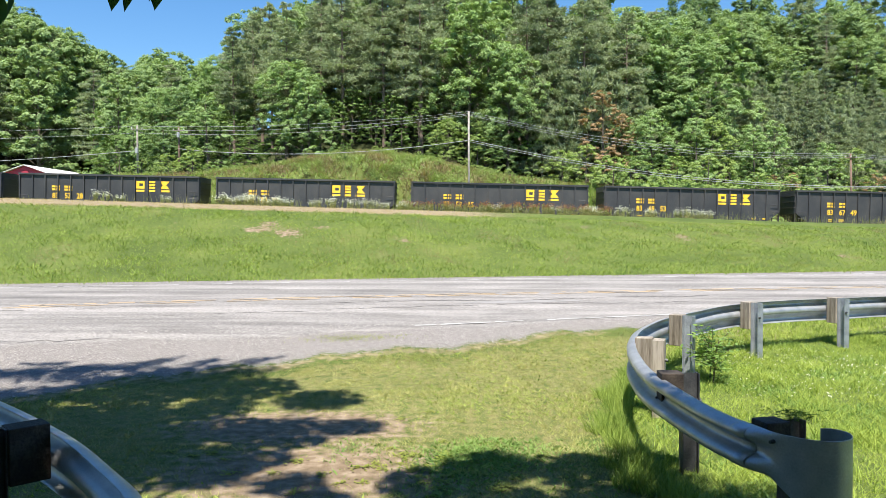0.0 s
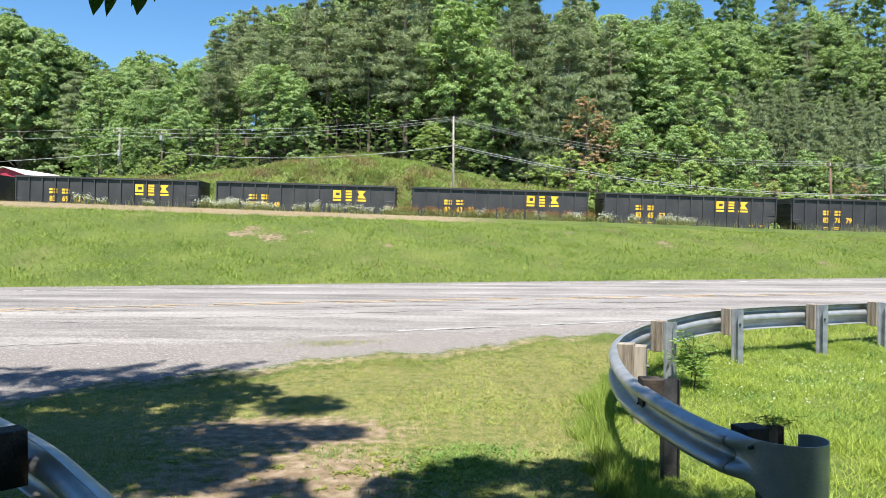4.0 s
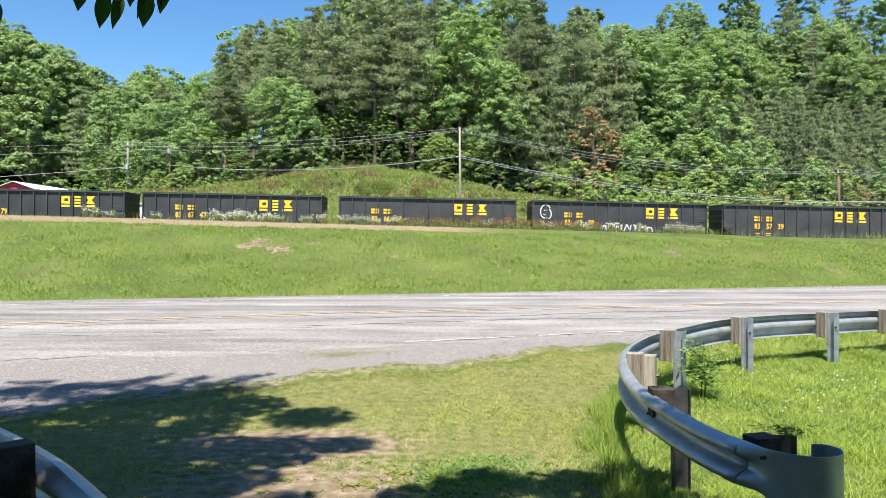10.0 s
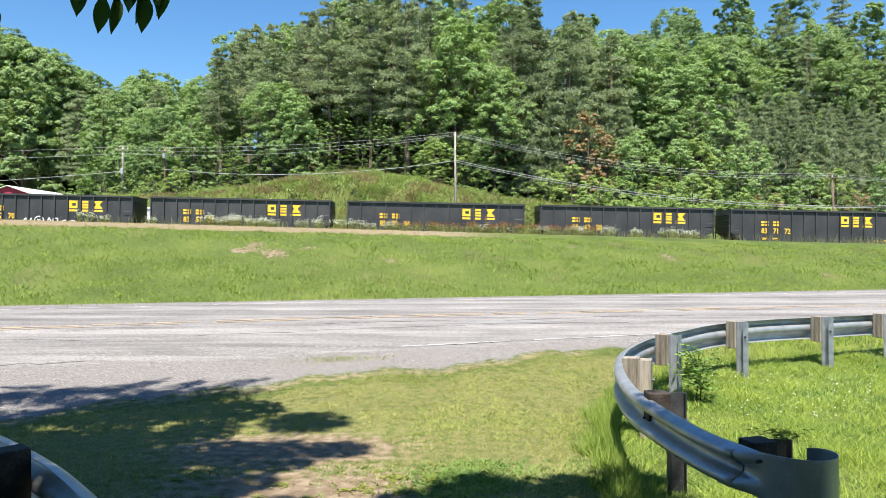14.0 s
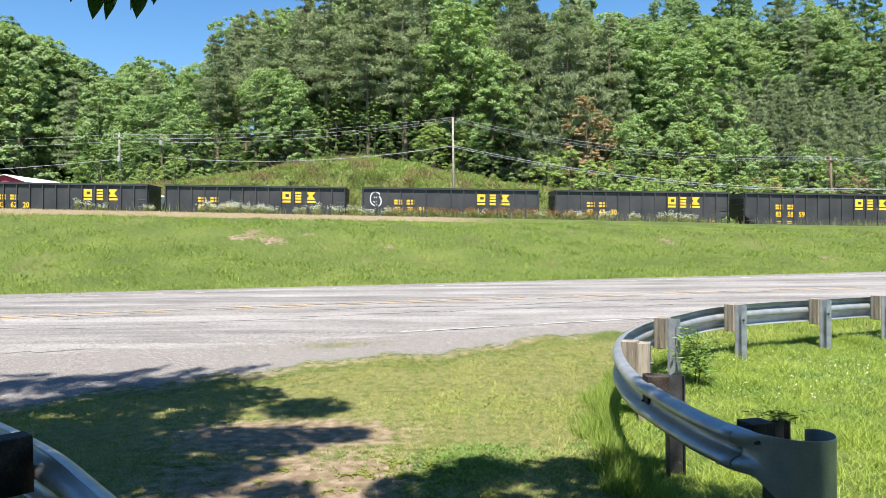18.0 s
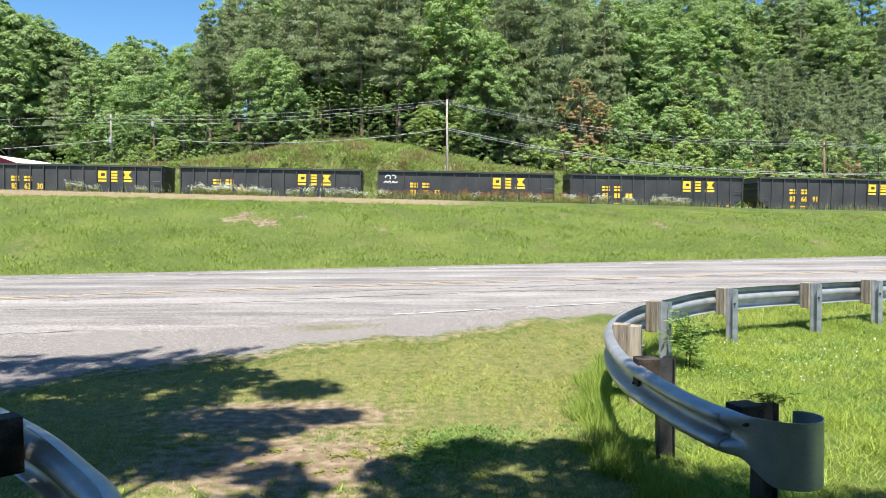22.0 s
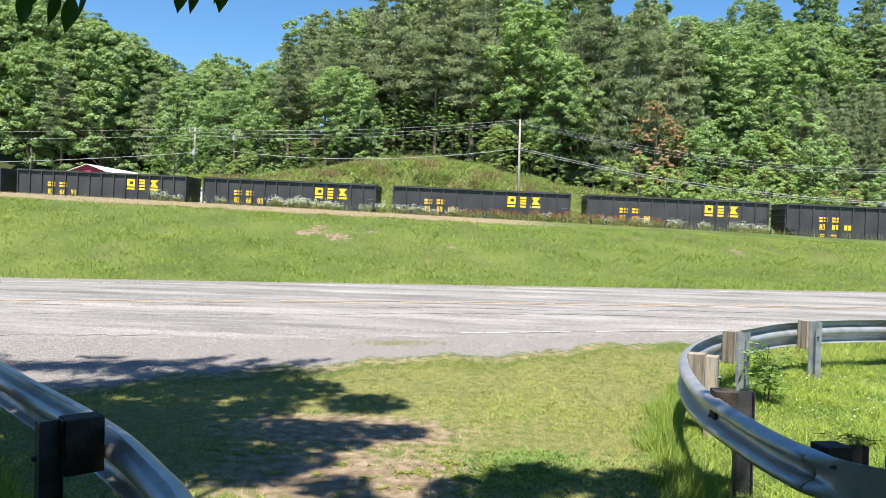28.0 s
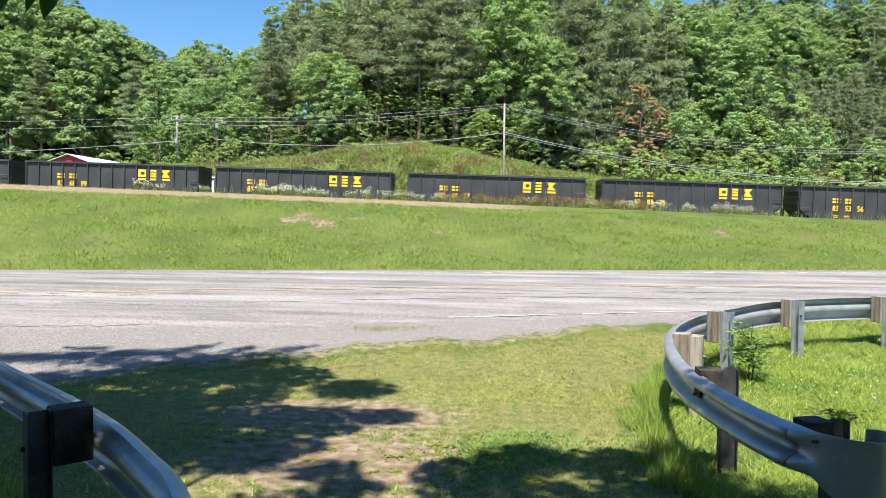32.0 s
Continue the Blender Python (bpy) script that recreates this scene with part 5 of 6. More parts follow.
def shade_tree():
    rng = np.random.default_rng(77)
    thing = new("shade_tree")
    base = Vector((-3.6, -2.2, 0))
    thing.location = base
    off = Vector((TO_SUN.x / TO_SUN.z, TO_SUN.y / TO_SUN.z, 1))
    wood = Geo()
    wood.tube([(0, 0, -0.3), (0.1, 0.2, 2.0), (0.2, 0.5, 4.0), (0.3, 0.9, 6.5), (0.4, 1.2, 9.5)], [0.34, 0.26, 0.22, 0.16, 0.05], 12)
    pts, axes = [], []
    # extra clumps out of view overhead and behind, added to block sky light
    for i in range(64):
        gx = rng.uniform(-9, 6)
        c = Vector((gx, rng.uniform(-8, 2.0 if gx < -2 else 0.3), rng.uniform(3.6, 7.2))) - base
        r = rng.uniform(0.9, 1.5)
        wood.tube([(0.2, 0.6, c.z * 0.6), tuple(c.lerp(Vector((0.2, 0.6, c.z * 0.6)), 0.5) + Vector((0, 0, 0.3))), tuple(c)], [0.08, 0.05, 0.012], 5, False)
        k = int(1500 * r * r)
        d = directions(k, rng)
        pts.append(np.array(c) + d * r * rng.uniform(0.1, 1.0, (k, 1)) ** 0.5 * [1.0, 1.0, 0.6]), axes.append(d)
    for x, y, r in FAR_LIMBS + LEFT_LIMBS + NEAR_LIMBS:
        h = rng.uniform(7.5, 10.5)
        c = Vector((x, y, 0)) + off * h - base
        q = c.z * 0.55
        if r > 0.4:
            wood.tube([(0.2, 0.4 + q * 0.08, q), tuple(c.lerp(Vector((0.2, 0.8, q)), 0.45) + Vector((0, 0, 0.25))), tuple(c)], [0.07, 0.045, 0.012], 5, False)
        k = int((2100 if r > 0.4 or x < 1.3 else 1000) * r * r)
        d = directions(k, rng)
        ball = d * r * rng.uniform(0.1, 1.0, (k, 1)) ** 0.5 * [1.0, 1.0, 0.5]
        pts.append(np.array(c) + ball), axes.append(d)
    for x, y, ln, wd, turn, k in OUTER_TIPS + INNER_TIPS:
        k, wd = int(k * 0.55), wd * 1.35
        c = Vector((x, y, 0)) + off * rng.uniform(10.5, 13.0) - base
        wood.tube([(0.35, 1.1, 8.6), tuple(c.lerp(Vector((0.35, 1.1, 8.6)), 0.4) + Vector((0, 0, 0.3))), tuple(c)], [0.03, 0.02, 0.008], 4, False)
        d = directions(k, rng)
        b = d * rng.uniform(0.05, 1.0, (k, 1)) ** 0.45 * [ln, wd, 0.25]
        pts.append(np.array(c) + np.stack([b[:, 0] * math.cos(turn) - b[:, 1] * math.sin(turn), b[:, 0] * math.sin(turn) + b[:, 1] * math.cos(turn), b[:, 2]], 1)), axes.append(d)
    pts, axes = np.concatenate(pts), np.concatenate(axes)
    k = len(pts)
    face = axes * 0.3 + directions(k, rng) * 0.7 + [0, 0, 0.9]
    along = np.cross(face, directions(k, rng))
    along /= np.linalg.norm(along, axis=1, keepdims=True) + 1e-6
    across = np.cross(face, along)
    across /= np.linalg.norm(across, axis=1, keepdims=True) + 1e-6
    s = rng.uniform(0.05, 0.085, (k, 1))
    part("trunk", wood, BARK, thing, smooth=True)
    part("crown", cards("crown", pts, across * s * 0.6, along * s, LEAF_NEAR), LEAF_NEAR, thing, "leafy green crown")
    sprays = [[(-1.175, 2.4, 2.563, 0.45), (-1.115, 2.42, 2.513, 0.12), (-1.055, 2.38, 2.498, -0.2), (-1.0, 2.44, 2.548, -0.35), (-0.965, 2.4, 2.508, 0.1), (-0.93, 2.45, 2.593, 0.5)], [(-1.62, 2.4, 2.52, 0.3), (-1.565, 2.42, 2.47, -0.1), (-1.48, 2.38, 2.435, 0.2), (-1.52, 2.5, 2.5, -0.5), (-1.68, 2.45, 2.48, 0.6)]]
    for spray in sprays:
        spray += [(rng.uniform(-0.13, 0.13) + (spray[1][0] + spray[4][0]) / 2, rng.uniform(2.36, 2.5), rng.uniform(2.56, 2.7), rng.uniform(-0.7, 0.7)) for _ in range(13)]
    for tips in sprays:
        for x, y, z, turn in tips:
            leaf = Geo()
            rows = []
            for i, w in enumerate((0.0, 0.5, 0.85, 1.0, 0.97, 0.82, 0.58, 0.28, 0.0)):
                t = i / 8
                rows.append([(e * 0.027 * w, 0.012 * w * abs(e), 0.15 * (1 - t)) for e in (-1, 0, 1)])
            leaf.sweep(rows)
            m = Matrix.Translation(Vector((x, y, z)) - base) @ Matrix.Rotation(turn * 1.4, 4, "Z") @ Matrix.Rotation(turn * 0.35, 4, "Y") @ Matrix.Rotation(-0.25, 4, "X")
            part("leaf", leaf, LEAF_NEAR, thing, "pointed green leaf hanging close by", smooth=True, m=m)
        cx, cz = sum(t[0] for t in tips) / len(tips), 2.66
        part("twig", Geo().tube([tuple(Vector((cx - 0.25, 2.2, 3.1)) - base), tuple(Vector((cx, 2.4, 2.72)) - base), tuple(Vector((cx + 0.06, 2.42, cz)) - base)], [0.006, 0.004, 0.002], 5), BARK, thing)
        part("limb", Geo().tube([tuple(Vector((cx - 0.25, 2.2, 3.1)) - base), tuple(Vector((cx - 0.9, 0.6, 4.0)) - base), (0.2, 0.6, 4.6)], [0.008, 0.03, 0.07], 6, False), BARK, thing)
    tagged(thing, "broadleaf shade tree overhanging the grass", "tree")


shade_tree()


# ---- grass and weeds ----
def turf(name, xs, ys, keep, count, tall, wide, mat, label, seed, lean=0.45, lift=-0.004, tuft=0.0):
    """Blades of grass over a stretch of land, where keep() lets them grow."""
    rng = np.random.default_rng(seed)
    x, y = rng.uniform(*xs, count), rng.uniform(*ys, count)
    k = rng.random(count) < keep(x, y)
    x, y = x[k], y[k]
    n = len(x)
    c = np.stack([x, y, land(x, y) + lift], 1)
    a = rng.uniform(0, 6.283, n)
    w = wide * rng.uniform(0.6, 1.3, n)
    across = np.stack([np.cos(a) * w, np.sin(a) * w, 0 * a], 1)
    h = tall * rng.uniform(0.45, 1.25, n)
    if tuft:
        h = h * (0.4 + 1.2 * patchy(x, y, tuft, seed + 400) * patchy(x, y, tuft * 0.4, seed + 401) ** 0.5)
    l = rng.normal(0, lean, (2, n)) * h
    along = np.stack([l[0], l[1], h], 1)
    ob = new(name, cards(name, c, across, along, mat, 3))
    return tagged(ob, label, "grass", kind="stuff")


def bare(x, y):
    return sum(0.8 * np.exp(-(((x - a) / w) ** 2 + ((y - b) / (1.3 * w)) ** 2)) for a, b, w in BARE_SPOTS) + np.maximum(np.exp(-(((x + 1.4) / 1.5) ** 2 + ((y - 6.7) / 0.75) ** 2) * 1.2), 0.9 * np.exp(-(((x + 1.1) / 1.4) ** 2 + ((y - 5.4) / 0.9) ** 2)))


def rail_side(x, y):
    """1 on the tall-grass side of the curved rail."""
    px = np.interp(y, [3.8, 4.1, 5.1, 6.15, 7.0, 7.9, 8.8, 9.4, 10.0, 10.8, 11.5, 12.2, 13.0], [1.75, 1.68, 1.5, 1.48, 1.6, 1.85, 2.2, 2.55, 3.1, 4.1, 5.7, 7.3, 10.0])
    return (x > px + 0.05).astype(float)


def lawn_here(x, y):
    s, n = road_coords(x, y)
    return (1 - ramp(n, gravel_edge(s) - 0.8, gravel_edge(s))) * (1 - 1.15 * bare(x, y)) * (1 - rail_side(x, y)) * (0.45 + 0.55 * patchy(x, y, 2.2, 3))


turf("lawn_grass", (-7.5, 3.5), (4.6, 12.2), lawn_here, 420000, 0.024, 0.0034, LAWN, "short mown grass with dry yellow patches", 1, 0.8, tuft=14.0)
turf("dry_lawn_grass", (-7.5, 3.5), (4.6, 12.2), lambda x, y: lawn_here(x, y) * (0.25 + 0.75 * patchy(x, y, 1.5, 8)), 190000, 0.019, 0.0034, STRAW, "dry straw-coloured blades in the mown grass", 2, 0.9)
turf("verge_straw", (-6, 5), (7, 13), lambda x, y: np.exp(-((road_coords(x, y)[1] - gravel_edge(road_coords(x, y)[0]) + 0.45) / 0.35) ** 2), 34000, 0.03, 0.004, DEAD, "dry grass fringe along the gravel", 3, 1.0)
turf("grass_island", (-3.2, 0.2), (9.6, 12.2), lambda x, y: np.exp(-((road_coords(x, y)[0] - 0.6) / 0.55) ** 2 - ((road_coords(x, y)[1] - 11.0) / 0.16) ** 2), 14000, 0.05, 0.005, GRASS, "thin grass growing in the gravel", 22, 0.8)
turf("clover_patch", (-1.0, 1.3), (4.9, 6.3), lambda x, y: patchy(x, y, 2.6, 61) ** 2 * np.exp(-((x + 0.05) / 0.8) ** 2), 26000, 0.03, 0.011, CLOVER, "bright green clover in the thin lawn", 23, 1.2)
turf("tall_grass", (1.5, 13.5), (2.6, 13.5), lambda x, y: rail_side(x, y) * (1 - ramp(road_coords(x, y)[1], 11.2, 11.7)) * (0.45 + 0.55 * patchy(x, y, 1.6, 4)), 460000, 0.09, 0.0038, TALL_GRASS, "lush uncut bright green grass behind the rail", 4, 0.85, tuft=9.0)
turf("rail_fringe_grass", (0.9, 4.5), (4.0, 11.2), lambda x, y: (1 - rail_side(x, y)) * rail_side(x + 0.24 + 0.08 * np.sin(y * 5) + 0.07 * np.sin(y * 13 + x * 4) + 0.12 * (1 - ramp(y, 4.5, 7)), y), 110000, 0.15, 0.004, BANK_GREEN, "tall uncut grass along the foot of the rail", 5, 0.5)
turf("verge_grass", (3.0, 13.5), (9.3, 15), lambda x, y: (1 - rail_side(x, y)) * (1 - ramp(road_coords(x, y)[1], gravel_edge(road_coords(x, y)[0]) - 0.45, gravel_edge(road_coords(x, y)[0]) - 0.05)), 70000, 0.09, 0.005, TALL_GRASS, "uncut green grass between the rail and the road", 26, 0.6)
turf("green_lawn_grass", (-7.5, 3.5), (4.6, 12.2), lambda x, y: lawn_here(x, y) * patchy(x, y, 2.4, 95) ** 2, 110000, 0.03, 0.0036, BANK_GREEN, "greener tufts in the mown grass", 27, 0.8, tuft=11.0)
turf("left_fringe_grass", (-7, -2.0), (3.0, 7.5), lambda x, y: ((-x - 2.0) > (y - 3.8) * 1.05 + 0.25).astype(float), 34000, 0.2, 0.005, TALL_GRASS, "tall shaded grass behind the rail", 6, 0.5)


def bank_here(x, y):
    s, n = road_coords(x, y)
    return ramp(n, 19.55, 19.9) * (1 - ramp(n, 28.3, 29.2)) * (0.25 + 0.75 * patchy(x, y, 2.4, 5)) * (1 - bare(x, y)) * (1 - 0.6 * browned(x, y))


turf("bank_grass", (-22, 26), (16, 36), bank_here, 120000, 0.06, 0.009, GRASS, "rough mown grass on the embankment", 7, 0.7, tuft=5.0)
turf("bank_green_grass", (-22, 26), (16, 36), lambda x, y: bank_here(x, y) * (0.35 + 0.65 * patchy(x, y, 0.6, 51)), 380000, 0.11, 0.009, BANK_GREEN, "lush green grass on the embankment", 18, 0.75, tuft=5.0)
turf("bank_straw", (-22, 26), (16, 36), lambda x, y: bank_here(x, y) * patchy(x, y, 0.55, 11) ** 3, 80000, 0.055, 0.009, STRAW, "dead brown grass patches on the embankment", 8, 0.9)
turf("bank_brown_grass", (-22, 26), (16, 36), lambda x, y: 0.7 * browned(x, y), 200000, 0.05, 0.009, DEAD, "dead brown tufts on the embankment", 28, 1.0)
turf("bank_foot_grass", (-22, 26), (16, 30), lambda x, y: np.exp(-((road_coords(x, y)[1] - 20.1) / 0.5) ** 2), 60000, 0.1, 0.008, BANK_GREEN, "longer green grass at the foot of the embankment", 9, 0.5)
turf("bank_weeds", (-22, 26), (16, 36), lambda x, y: bank_here(x, y) * ramp(patchy(x, y, 1.1, 21), 0.6, 0.9), 110000, 0.085, 0.016, BANK_GREEN, "broad-leaved green weeds on the embankment", 10, 0.9)
turf("crest_straw", (-26, 20), (22, 40), lambda x, y: ramp(road_coords(x, y)[1], 28.3, 28.9) * (1 - ramp(road_coords(x, y)[1], 31.4, 32)) * (1 - ramp(road_coords(x, y)[0], 0, 12)), 70000, 0.05, 0.012, STRAW, "mown tan grass lane along the crest", 12, 0.9)
turf("crest_weeds", (-28, 34), (26, 46), lambda x, y: ramp(road_coords(x, y)[1], 31.6, 32.0) * (1 - ramp(road_coords(x, y)[1], 34, 36)) * (0.2 + 0.8 * patchy(x, y, 0.8, 31)) * ramp(road_coords(x, y)[0], -14, 8), 34000, 0.42, 0.01, WEED, "thin tall weeds beyond the crest", 13, 0.25)


def on_slope(x, y):
    """1 on the cut slope between the track and the trees."""
    d = y - TRACK_Y - TRACK_SLOPE * x
    return ramp(d, 6, 9) * (1 - ramp(d, 17, 19))


def vine_cover():
    """Climbing vines that drape the cut slope in overlapping layers of broad leaves."""
    rng = np.random.default_rng(66)
    pts = []
    for i in range(900):
        x = rng.uniform(15, 56)
        d = rng.uniform(7.5, 19)
        y = TRACK_Y + TRACK_SLOPE * x + d
        k = 34
        a, r = rng.uniform(0, 6.283, k), rng.uniform(0, 1, k) ** 0.5
        wide = rng.uniform(0.5, 1.1)
        px, py = x + wide * 1.5 * r * np.cos(a), y + wide * 0.5 * r * np.sin(a)
        pile = 0.25 + 1.5 * float(patchy(np.array([x]), np.array([y]), 0.6, 71)[0]) * rng.uniform(0.3, 1)
        pts.append(np.stack([px, py, land(px, py) + pile * (1 - 0.45 * r * r) + rng.normal(0, 0.05, k)], 1))
    p = np.concatenate(pts)
    n = directions(len(p), rng) * 0.45 + [0, -0.35, 0.9]
    u = np.cross(n, directions(len(p), rng))
    u /= np.linalg.norm(u, axis=1, keepdims=True)
    w = np.cross(n, u)
    w /= np.linalg.norm(w, axis=1, keepdims=True)
    size = rng.uniform(0.07, 0.15, (len(p), 1))
    tagged(new("vine_cover", cards("vine_cover", p, w * size * 0.8, u * size, VINE)), "pale green climbing vines draped over the cut slope", "vine", kind="stuff")


vine_cover()
turf("clover_blooms", (3.0, 11), (7.5, 13), lambda x, y: rail_side(x, y) * (1 - ramp(road_coords(x, y)[1], 10.2, 11)) * patchy(x, y, 1.3, 91) ** 2, 5000, 0.014, 0.008, PETAL, "tiny white clover blooms in the grass", 25, 0.9, 0.075)
turf("mound_brush", (-34, 34), (70, 84), lambda x, y: on_slope(x, y) * patchy(x, y, 0.9, 41) ** 2, 150000, 0.42, 0.05, LEAF_BRIGHT, "weedy green brush on the cut slope", 14, 0.9, tuft=1.6)
turf("mound_weeds", (-34, 34), (70, 84), lambda x, y: on_slope(x, y) * patchy(x, y, 0.7, 45), 40000, 0.4, 0.05, WEED, "pale tall weeds on the cut slope", 19, 0.6)
turf("mound_straw", (-34, 34), (70, 84), lambda x, y: on_slope(x, y) * patchy(x, y, 0.8, 43), 110000, 0.32, 0.045, DEAD, "dead brown brush on the cut slope", 15, 0.9, tuft=1.8)
turf("ground_ivy", (1.5, 13.5), (2.6, 13.5), lambda x, y: rail_side(x, y) * (1 - ramp(road_coords(x, y)[1], 11.2, 11.7)) * patchy(x, y, 2.1, 24) ** 2, 150000, 0.06, 0.0095, CLOVER, "low leafy green weeds among the tall grass", 16, 1.0, tuft=7.0)
turf("clover", (-7.5, 3.5), (4.6, 10.5), lambda x, y: lawn_here(x, y) * patchy(x, y, 1.3, 27) ** 3, 50000, 0.03, 0.009, TALL_GRASS, "low clover leaves in the mown grass", 17, 1.2)


def weed_clump(name, seed, tall, stems, flower, spread, label, stalk):
    """Tall stems with a few leaves and a head of small flowers each."""
    rng = np.random.default_rng(seed)
    thing = new(name)
    st, lf, fl = Geo(), [], []
    for i in range(stems):
        a, d = rng.uniform(0, 6.283), spread * math.sqrt(rng.random())
        x, y, h = d * math.cos(a), d * math.sin(a), tall * rng.uniform(0.6, 1.1)
        tx, ty = x + rng.normal(0, 0.06), y + rng.normal(0, 0.06)
        st.tube([(x, y, -0.05), (tx, ty, h)], [0.007, 0.004], 3, False)
        for q in range(7):
            t = rng.uniform(0.1, 0.9)
            lf.append((x + (tx - x) * t, y + (ty - y) * t, h * t))
        for q in range(10):
            fl.append((tx + rng.normal(0, 0.05), ty + rng.normal(0, 0.05), h + rng.normal(0, 0.035)))
    tagged(part("foliage", st, stalk, thing), kind="stuff")
    for key, pts, mat, size in (("leafage", lf, stalk, 0.06), ("bloom", fl, flower, 0.026)):
        p = np.array(pts)
        u = directions(len(p), rng)
        w = np.cross(u, directions(len(p), rng))
        tagged(part(key, cards(key, p, w * size * 0.5, u * size, mat), mat, thing), kind="stuff")
    return tagged(thing, label, "wildflower" if flower is PETAL else "weed", "weeds along the crest")


def weeds():
    rng = np.random.default_rng(9)
    white = [weed_clump("white_wildflower", 200 + i, 0.34, 16, PETAL, 0.3, "tall green wildflower clump with small white blooms", WEED) for i in range(3)]
    rust = [weed_clump("dock_weed", 210 + i, 0.4, 14, DOCK, 0.28, "tall weed with rusty brown seed heads", WEED) for i in range(3)]
    spots = [(white, s, 32.0, 1.0) for s in (-8.6, -8.0, -3.6, -3.0, -2.4, -2.0, -1.5, -0.9, 0.4, 0.9, 1.6, 2.6, 3.0, 4.2, -6.0, 17, 17.6, 18.2, 11, 12.5, 15.2)]
    spots += [(rust, 4.3 + 0.26 * i, 32.0 + 0.4 * (i % 3), 1.0) for i in range(36)]
    spots += [(white, s, 32.6, 1.0) for s in (-3.3, -2.7, -2.2, -1.2, 8, 9.4, 13.2, 14.4)]
    for kind, s, n, k in spots:
        s, n = s + rng.uniform(-0.25, 0.25), n + rng.uniform(-0.3, 0.4)
        x, y = s * RU[0] + n * RN[0], s * RU[1] + n * RN[1]
        ob = copy_thing(kind[int(rng.integers(3))], Matrix.Translation((x, y, put(x, y))) @ Matrix.Rotation(rng.uniform(0, 6.283), 4, "Z"))
        ob.scale = [k * rng.uniform(0.8, 1.3)] * 3
    for model in (*white, *rust):
        for o in (*model.children_recursive, model):
            bpy.data.objects.remove(o)


weeds()


def pebbles():
    rng = np.random.default_rng(14)
    n = 120000
    s = rng.uniform(-9, 9, n)
    edge = gravel_edge(s)
    q = edge - 0.2 + rng.random(n) ** 1.4 * 3.2
    keep = (q < 12.6 + 0 * s) & (q > edge - 0.3 + 0.6 * rng.random(n))
    s, q = s[keep], q[keep]
    x, y = s * RU[0] + q * RN[0], s * RU[1] + q * RN[1]
    n = len(x)
    r = 0.0035 + 0.01 * rng.random(n) ** 4
    unit = np.array([(1, 0, 0), (0, 1, 0), (-1, 0, 0), (0, -1, 0), (0, 0, 0.5), (0, 0, -0.6)])
    v = unit[None] * r[:, None, None] * rng.uniform(0.7, 1.3, (n, 6, 1)) + np.stack([x, y, land(x, y) + 0.008], 1)[:, None]
    tri = np.array([(0, 1, 4), (1, 2, 4), (2, 3, 4), (3, 0, 4)])
    f = (tri[None] + 6 * np.arange(n)[:, None, None]).reshape(-1, 3)
    me = bpy.data.meshes.new("gravel")
    me.from_pydata(v.reshape(-1, 3), [], f)
    me.materials.append(STONE)
    tagged(new("gravel", me), "loose pale crushed stone on the shoulder", "gravel", kind="stuff")


pebbles()


def rosette(seed, size, count):
    """A low weed of broad leaves spread from one root."""
    rng = np.random.default_rng(seed)
    thing = new("broadleaf_weed")
    for i in range(count):
        a, up, ln = i * 2.4 + rng.uniform(-0.4, 0.4), rng.uniform(0.15, 0.9), size * rng.uniform(0.6, 1.1)
        rows = []
        for j, w in enumerate((0.12, 0.6, 1.0, 0.85, 0.0)):
            t = j / 4
            rows.append([(ln * t * math.cos(up * (1 - 0.4 * t)), e * ln * 0.17 * w, 0.005 + ln * t * math.sin(up * (1 - 0.7 * t)) + 0.02 * ln * w * abs(e)) for e in (-1, 0, 1)])
        part("leaf", Geo().sweep(rows), GRASS, thing, m=Matrix.Translation((rng.normal(0, size * 0.7), rng.normal(0, size * 0.55), 0)) @ Matrix.Rotation(a, 4, "Z"))
    return thing


def lawn_weeds():
    rng = np.random.default_rng(31)
    models = [rosette(300 + i, 0.05, 24) for i in range(3)]
    for m in models:
        tagged(m, "low broad-leaved green weed in the bare lawn", "weed", "weeds in the lawn")
    spots = [(-1.23, 5.67, 1.1), (-0.72, 5.5, 1.2), (-0.55, 5.45, 1.0), (-0.62, 5.62, 0.9), (-1.3, 5.4, 0.8), (-1.9, 5.85, 1.0), (-2.1, 5.8, 0.9), (-1.75, 5.75, 0.8), (-2.3, 5.95, 0.9), (-0.35, 5.75, 0.9), (-0.2, 5.5, 1.0), (0.05, 5.65, 0.9), (0.2, 5.4, 1.1), (-0.05, 5.3, 1.0), (0.4, 5.5, 0.9), (-0.45, 6.9, 0.8), (-0.2, 7.2, 0.7), (0.1, 6.9, 0.7), (-1.0, 5.35, 0.9), (-1.6, 5.4, 1.0), (-2.6, 5.5, 1.0), (0.7, 5.8, 0.8), (-0.1, 6.2, 0.8), (-0.5, 6.0, 0.7)]
    spots += [(rng.normal(0.05, 0.42), rng.uniform(5.0, 5.85), rng.uniform(0.7, 1.15)) for _ in range(26)]
    for x, y, k in spots:
        x, y = x + rng.uniform(-0.05, 0.05), y + rng.uniform(-0.05, 0.05)
        copy_thing(models[int(rng.integers(3))], Matrix.Translation((x, y, put(x, y))) @ Matrix.Rotation(rng.uniform(0, 6.283), 4, "Z") @ Matrix.Scale(k, 4))
    for model in models:
        for o in (*model.children_recursive, model):
            bpy.data.objects.remove(o)


lawn_weeds()


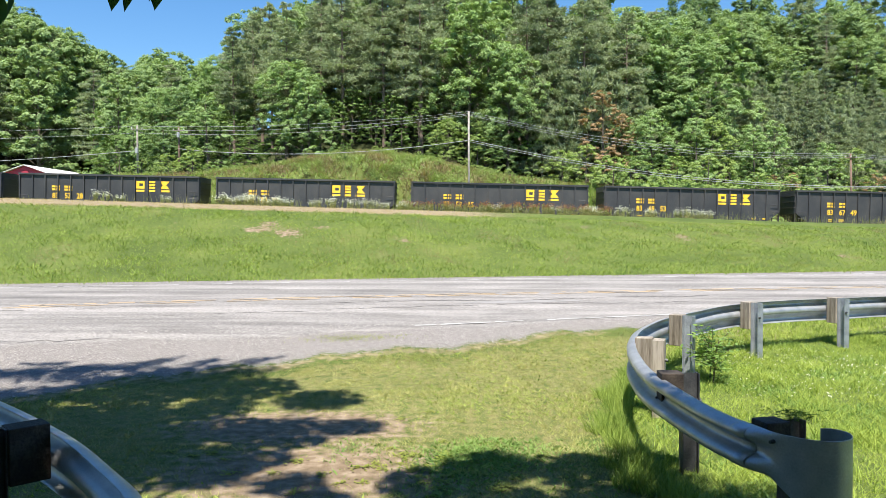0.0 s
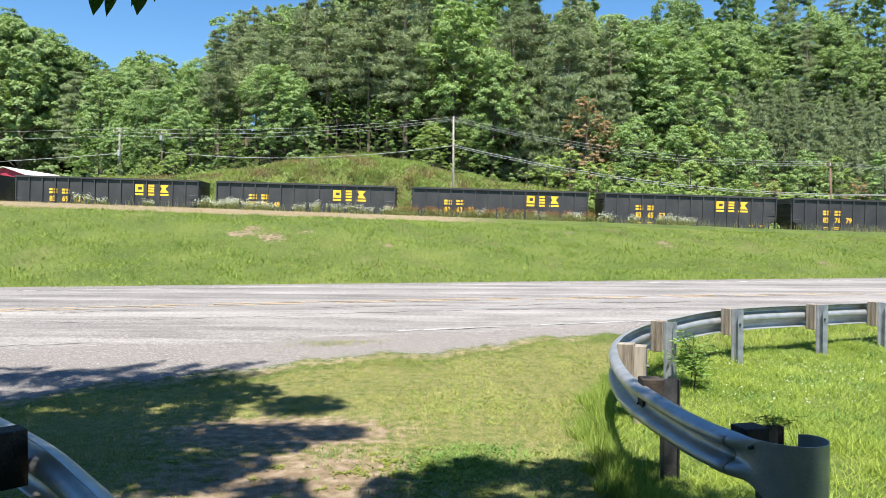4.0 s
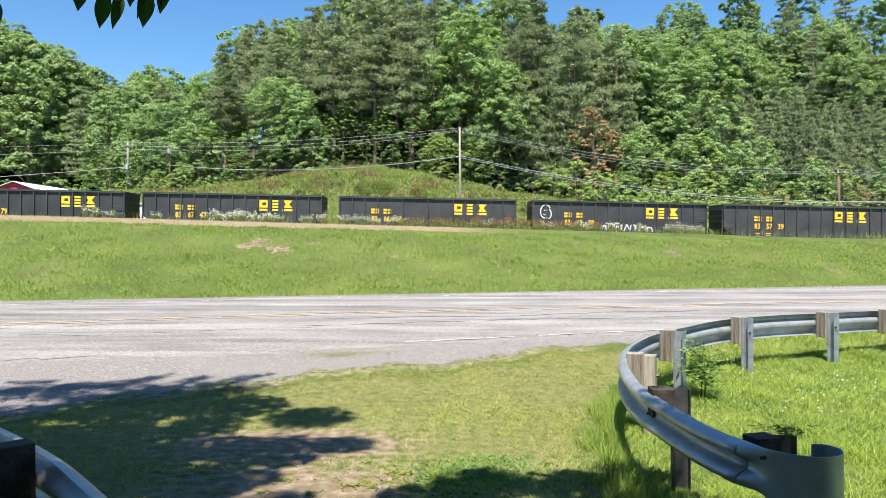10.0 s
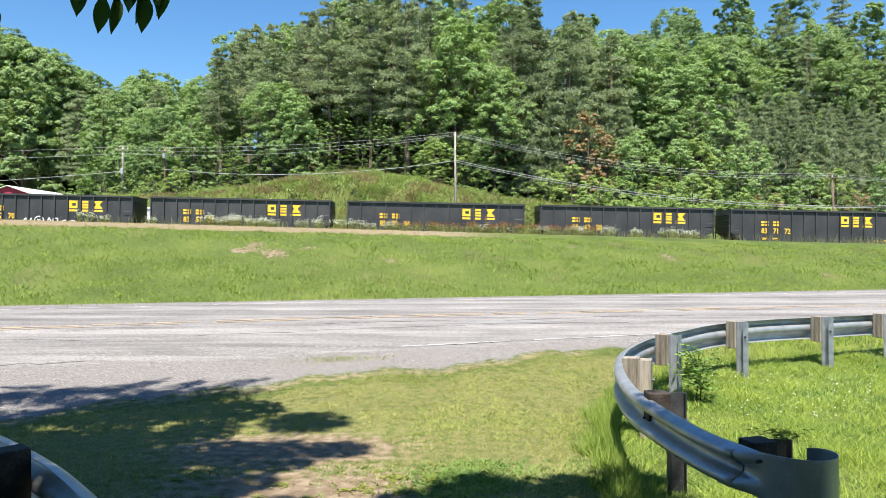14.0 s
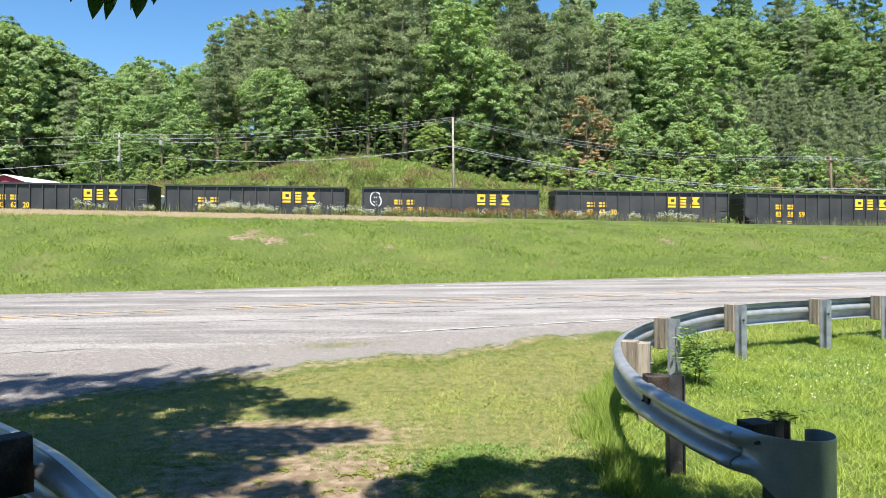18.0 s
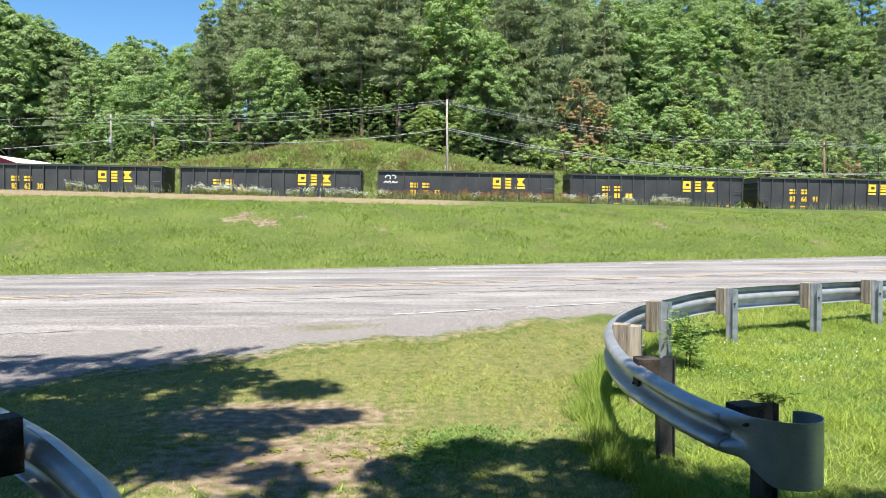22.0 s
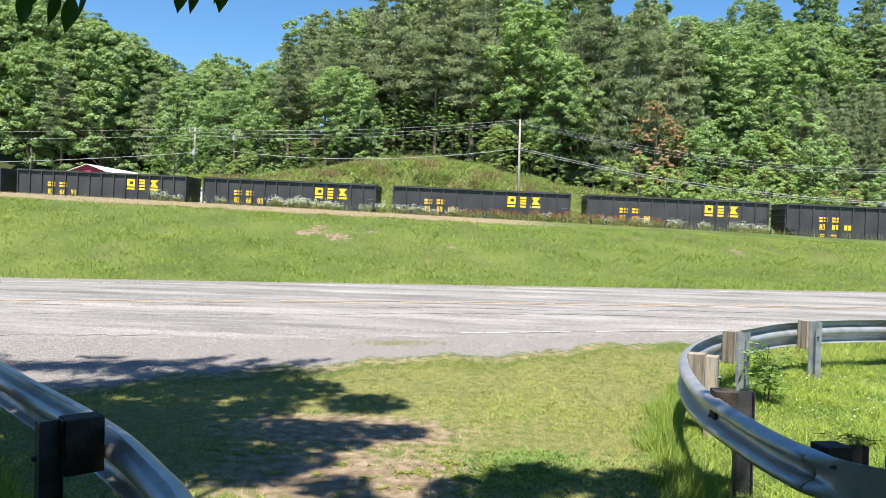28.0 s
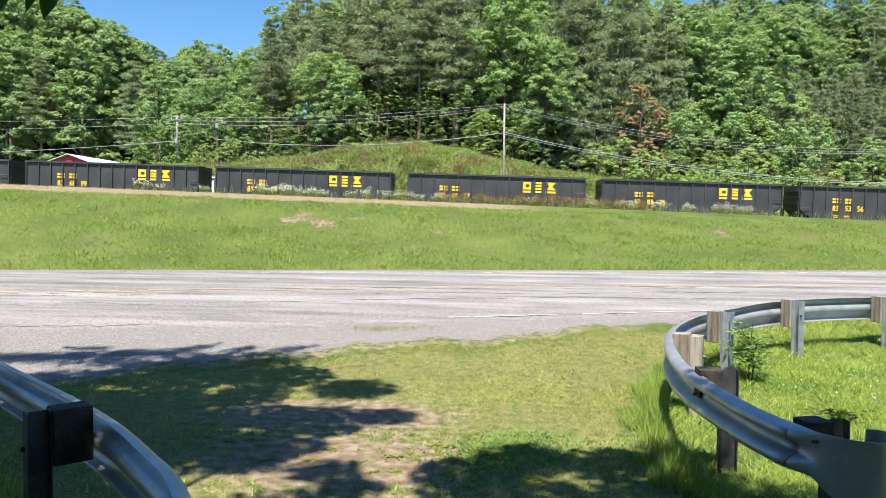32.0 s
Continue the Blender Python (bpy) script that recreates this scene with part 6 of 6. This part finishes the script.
def sapling(x, y, tall, seed):
    """The leafy volunteer growing through the posts of the rail."""
    rng = np.random.default_rng(seed)
    thing = new("rail_sapling")
    thing.location = (x, y, put(x, y))
    wood, pts = Geo(), []
    for i in range(9):
        a, ln = rng.uniform(0, 6.283), rng.uniform(0.1, 0.3)
        z = tall * rng.uniform(0.45, 1.0)
        tip = (ln * math.cos(a), ln * math.sin(a), z + 0.05)
        wood.tube([(0, 0, -0.05), (0.02, 0, z * 0.6), tip], [0.008, 0.006, 0.002], 4, False)
        for q in range(28):
            t = rng.uniform(0.3, 1.0)
            pts.append((tip[0] * t + rng.normal(0, 0.05), tip[1] * t + rng.normal(0, 0.05), z * (0.5 + 0.5 * t) + rng.normal(0, 0.05)))
    tagged(part("stem", wood, BARK, thing), kind="stuff")
    p = np.array(pts)
    n = directions(len(p), rng) * 0.5 + [0, 0, 1]
    u = np.cross(n, directions(len(p), rng))
    u /= np.linalg.norm(u, axis=1, keepdims=True)
    w = np.cross(n, u)
    w /= np.linalg.norm(w, axis=1, keepdims=True)
    tagged(part("foliage", cards("foliage", p, w * 0.018, u * 0.038, CLOVER), CLOVER, thing), kind="stuff")
    tagged(thing, "leafy green sapling growing beside the rail posts", "sapling")


sapling(3.05, 8.75, 0.72, 1)
sapling(3.0, 8.5, 0.5, 2)


def dead_tuft():
    """Dry grass caught on top of the last post."""
    rng = np.random.default_rng(3)
    n = 200
    c = np.stack([2.05 + rng.normal(0, 0.06, n), 4.42 + rng.normal(0, 0.05, n), put(2.05, 4.42, 0.655) + rng.random(n) * 0.05], 1)
    u = directions(n, rng) * [0.06, 0.06, 0.03]
    w = directions(n, rng) * 0.0035
    tagged(new("dead_grass_tuft", cards("dead_grass_tuft", c, w, u, LEAF_NEAR, 3)), "dark vine and grass caught on the last post", "grass", kind="stuff")


dead_tuft()


def house_trailer():
    """A long white trailer beyond the train, seen in the gaps between the cars."""
    thing = new("house_trailer")
    x, y, z = -34.0, 70.0, 3.1
    thing.location = (x, y, z)
    part("body", Geo().box((0, 0, 0.4), (7.8, 2.6, 2.7)), ROOF_WHITE, thing, "white ribbed metal siding")
    for i in range(27):
        part("rib", Geo().box((0.02 + 0.3 * i - 0.015, -0.02, 0.45), (0.02 + 0.3 * i + 0.015, 0, 2.65)), ROOF_WHITE, thing)
    part("roof", Geo().prism([(-0.1, 2.7), (7.9, 2.7), (7.7, 2.85), (0.1, 2.85)], -0.12, 2.72), ROOF_WHITE, thing)
    part("skirt", Geo().box((0.05, 0.05, -2.0), (7.75, 2.55, 0.4)), STEEL_WORN, thing, "grey skirting")
    tagged(thing, "long white metal trailer beyond the railway", "trailer")


house_trailer()

motions()
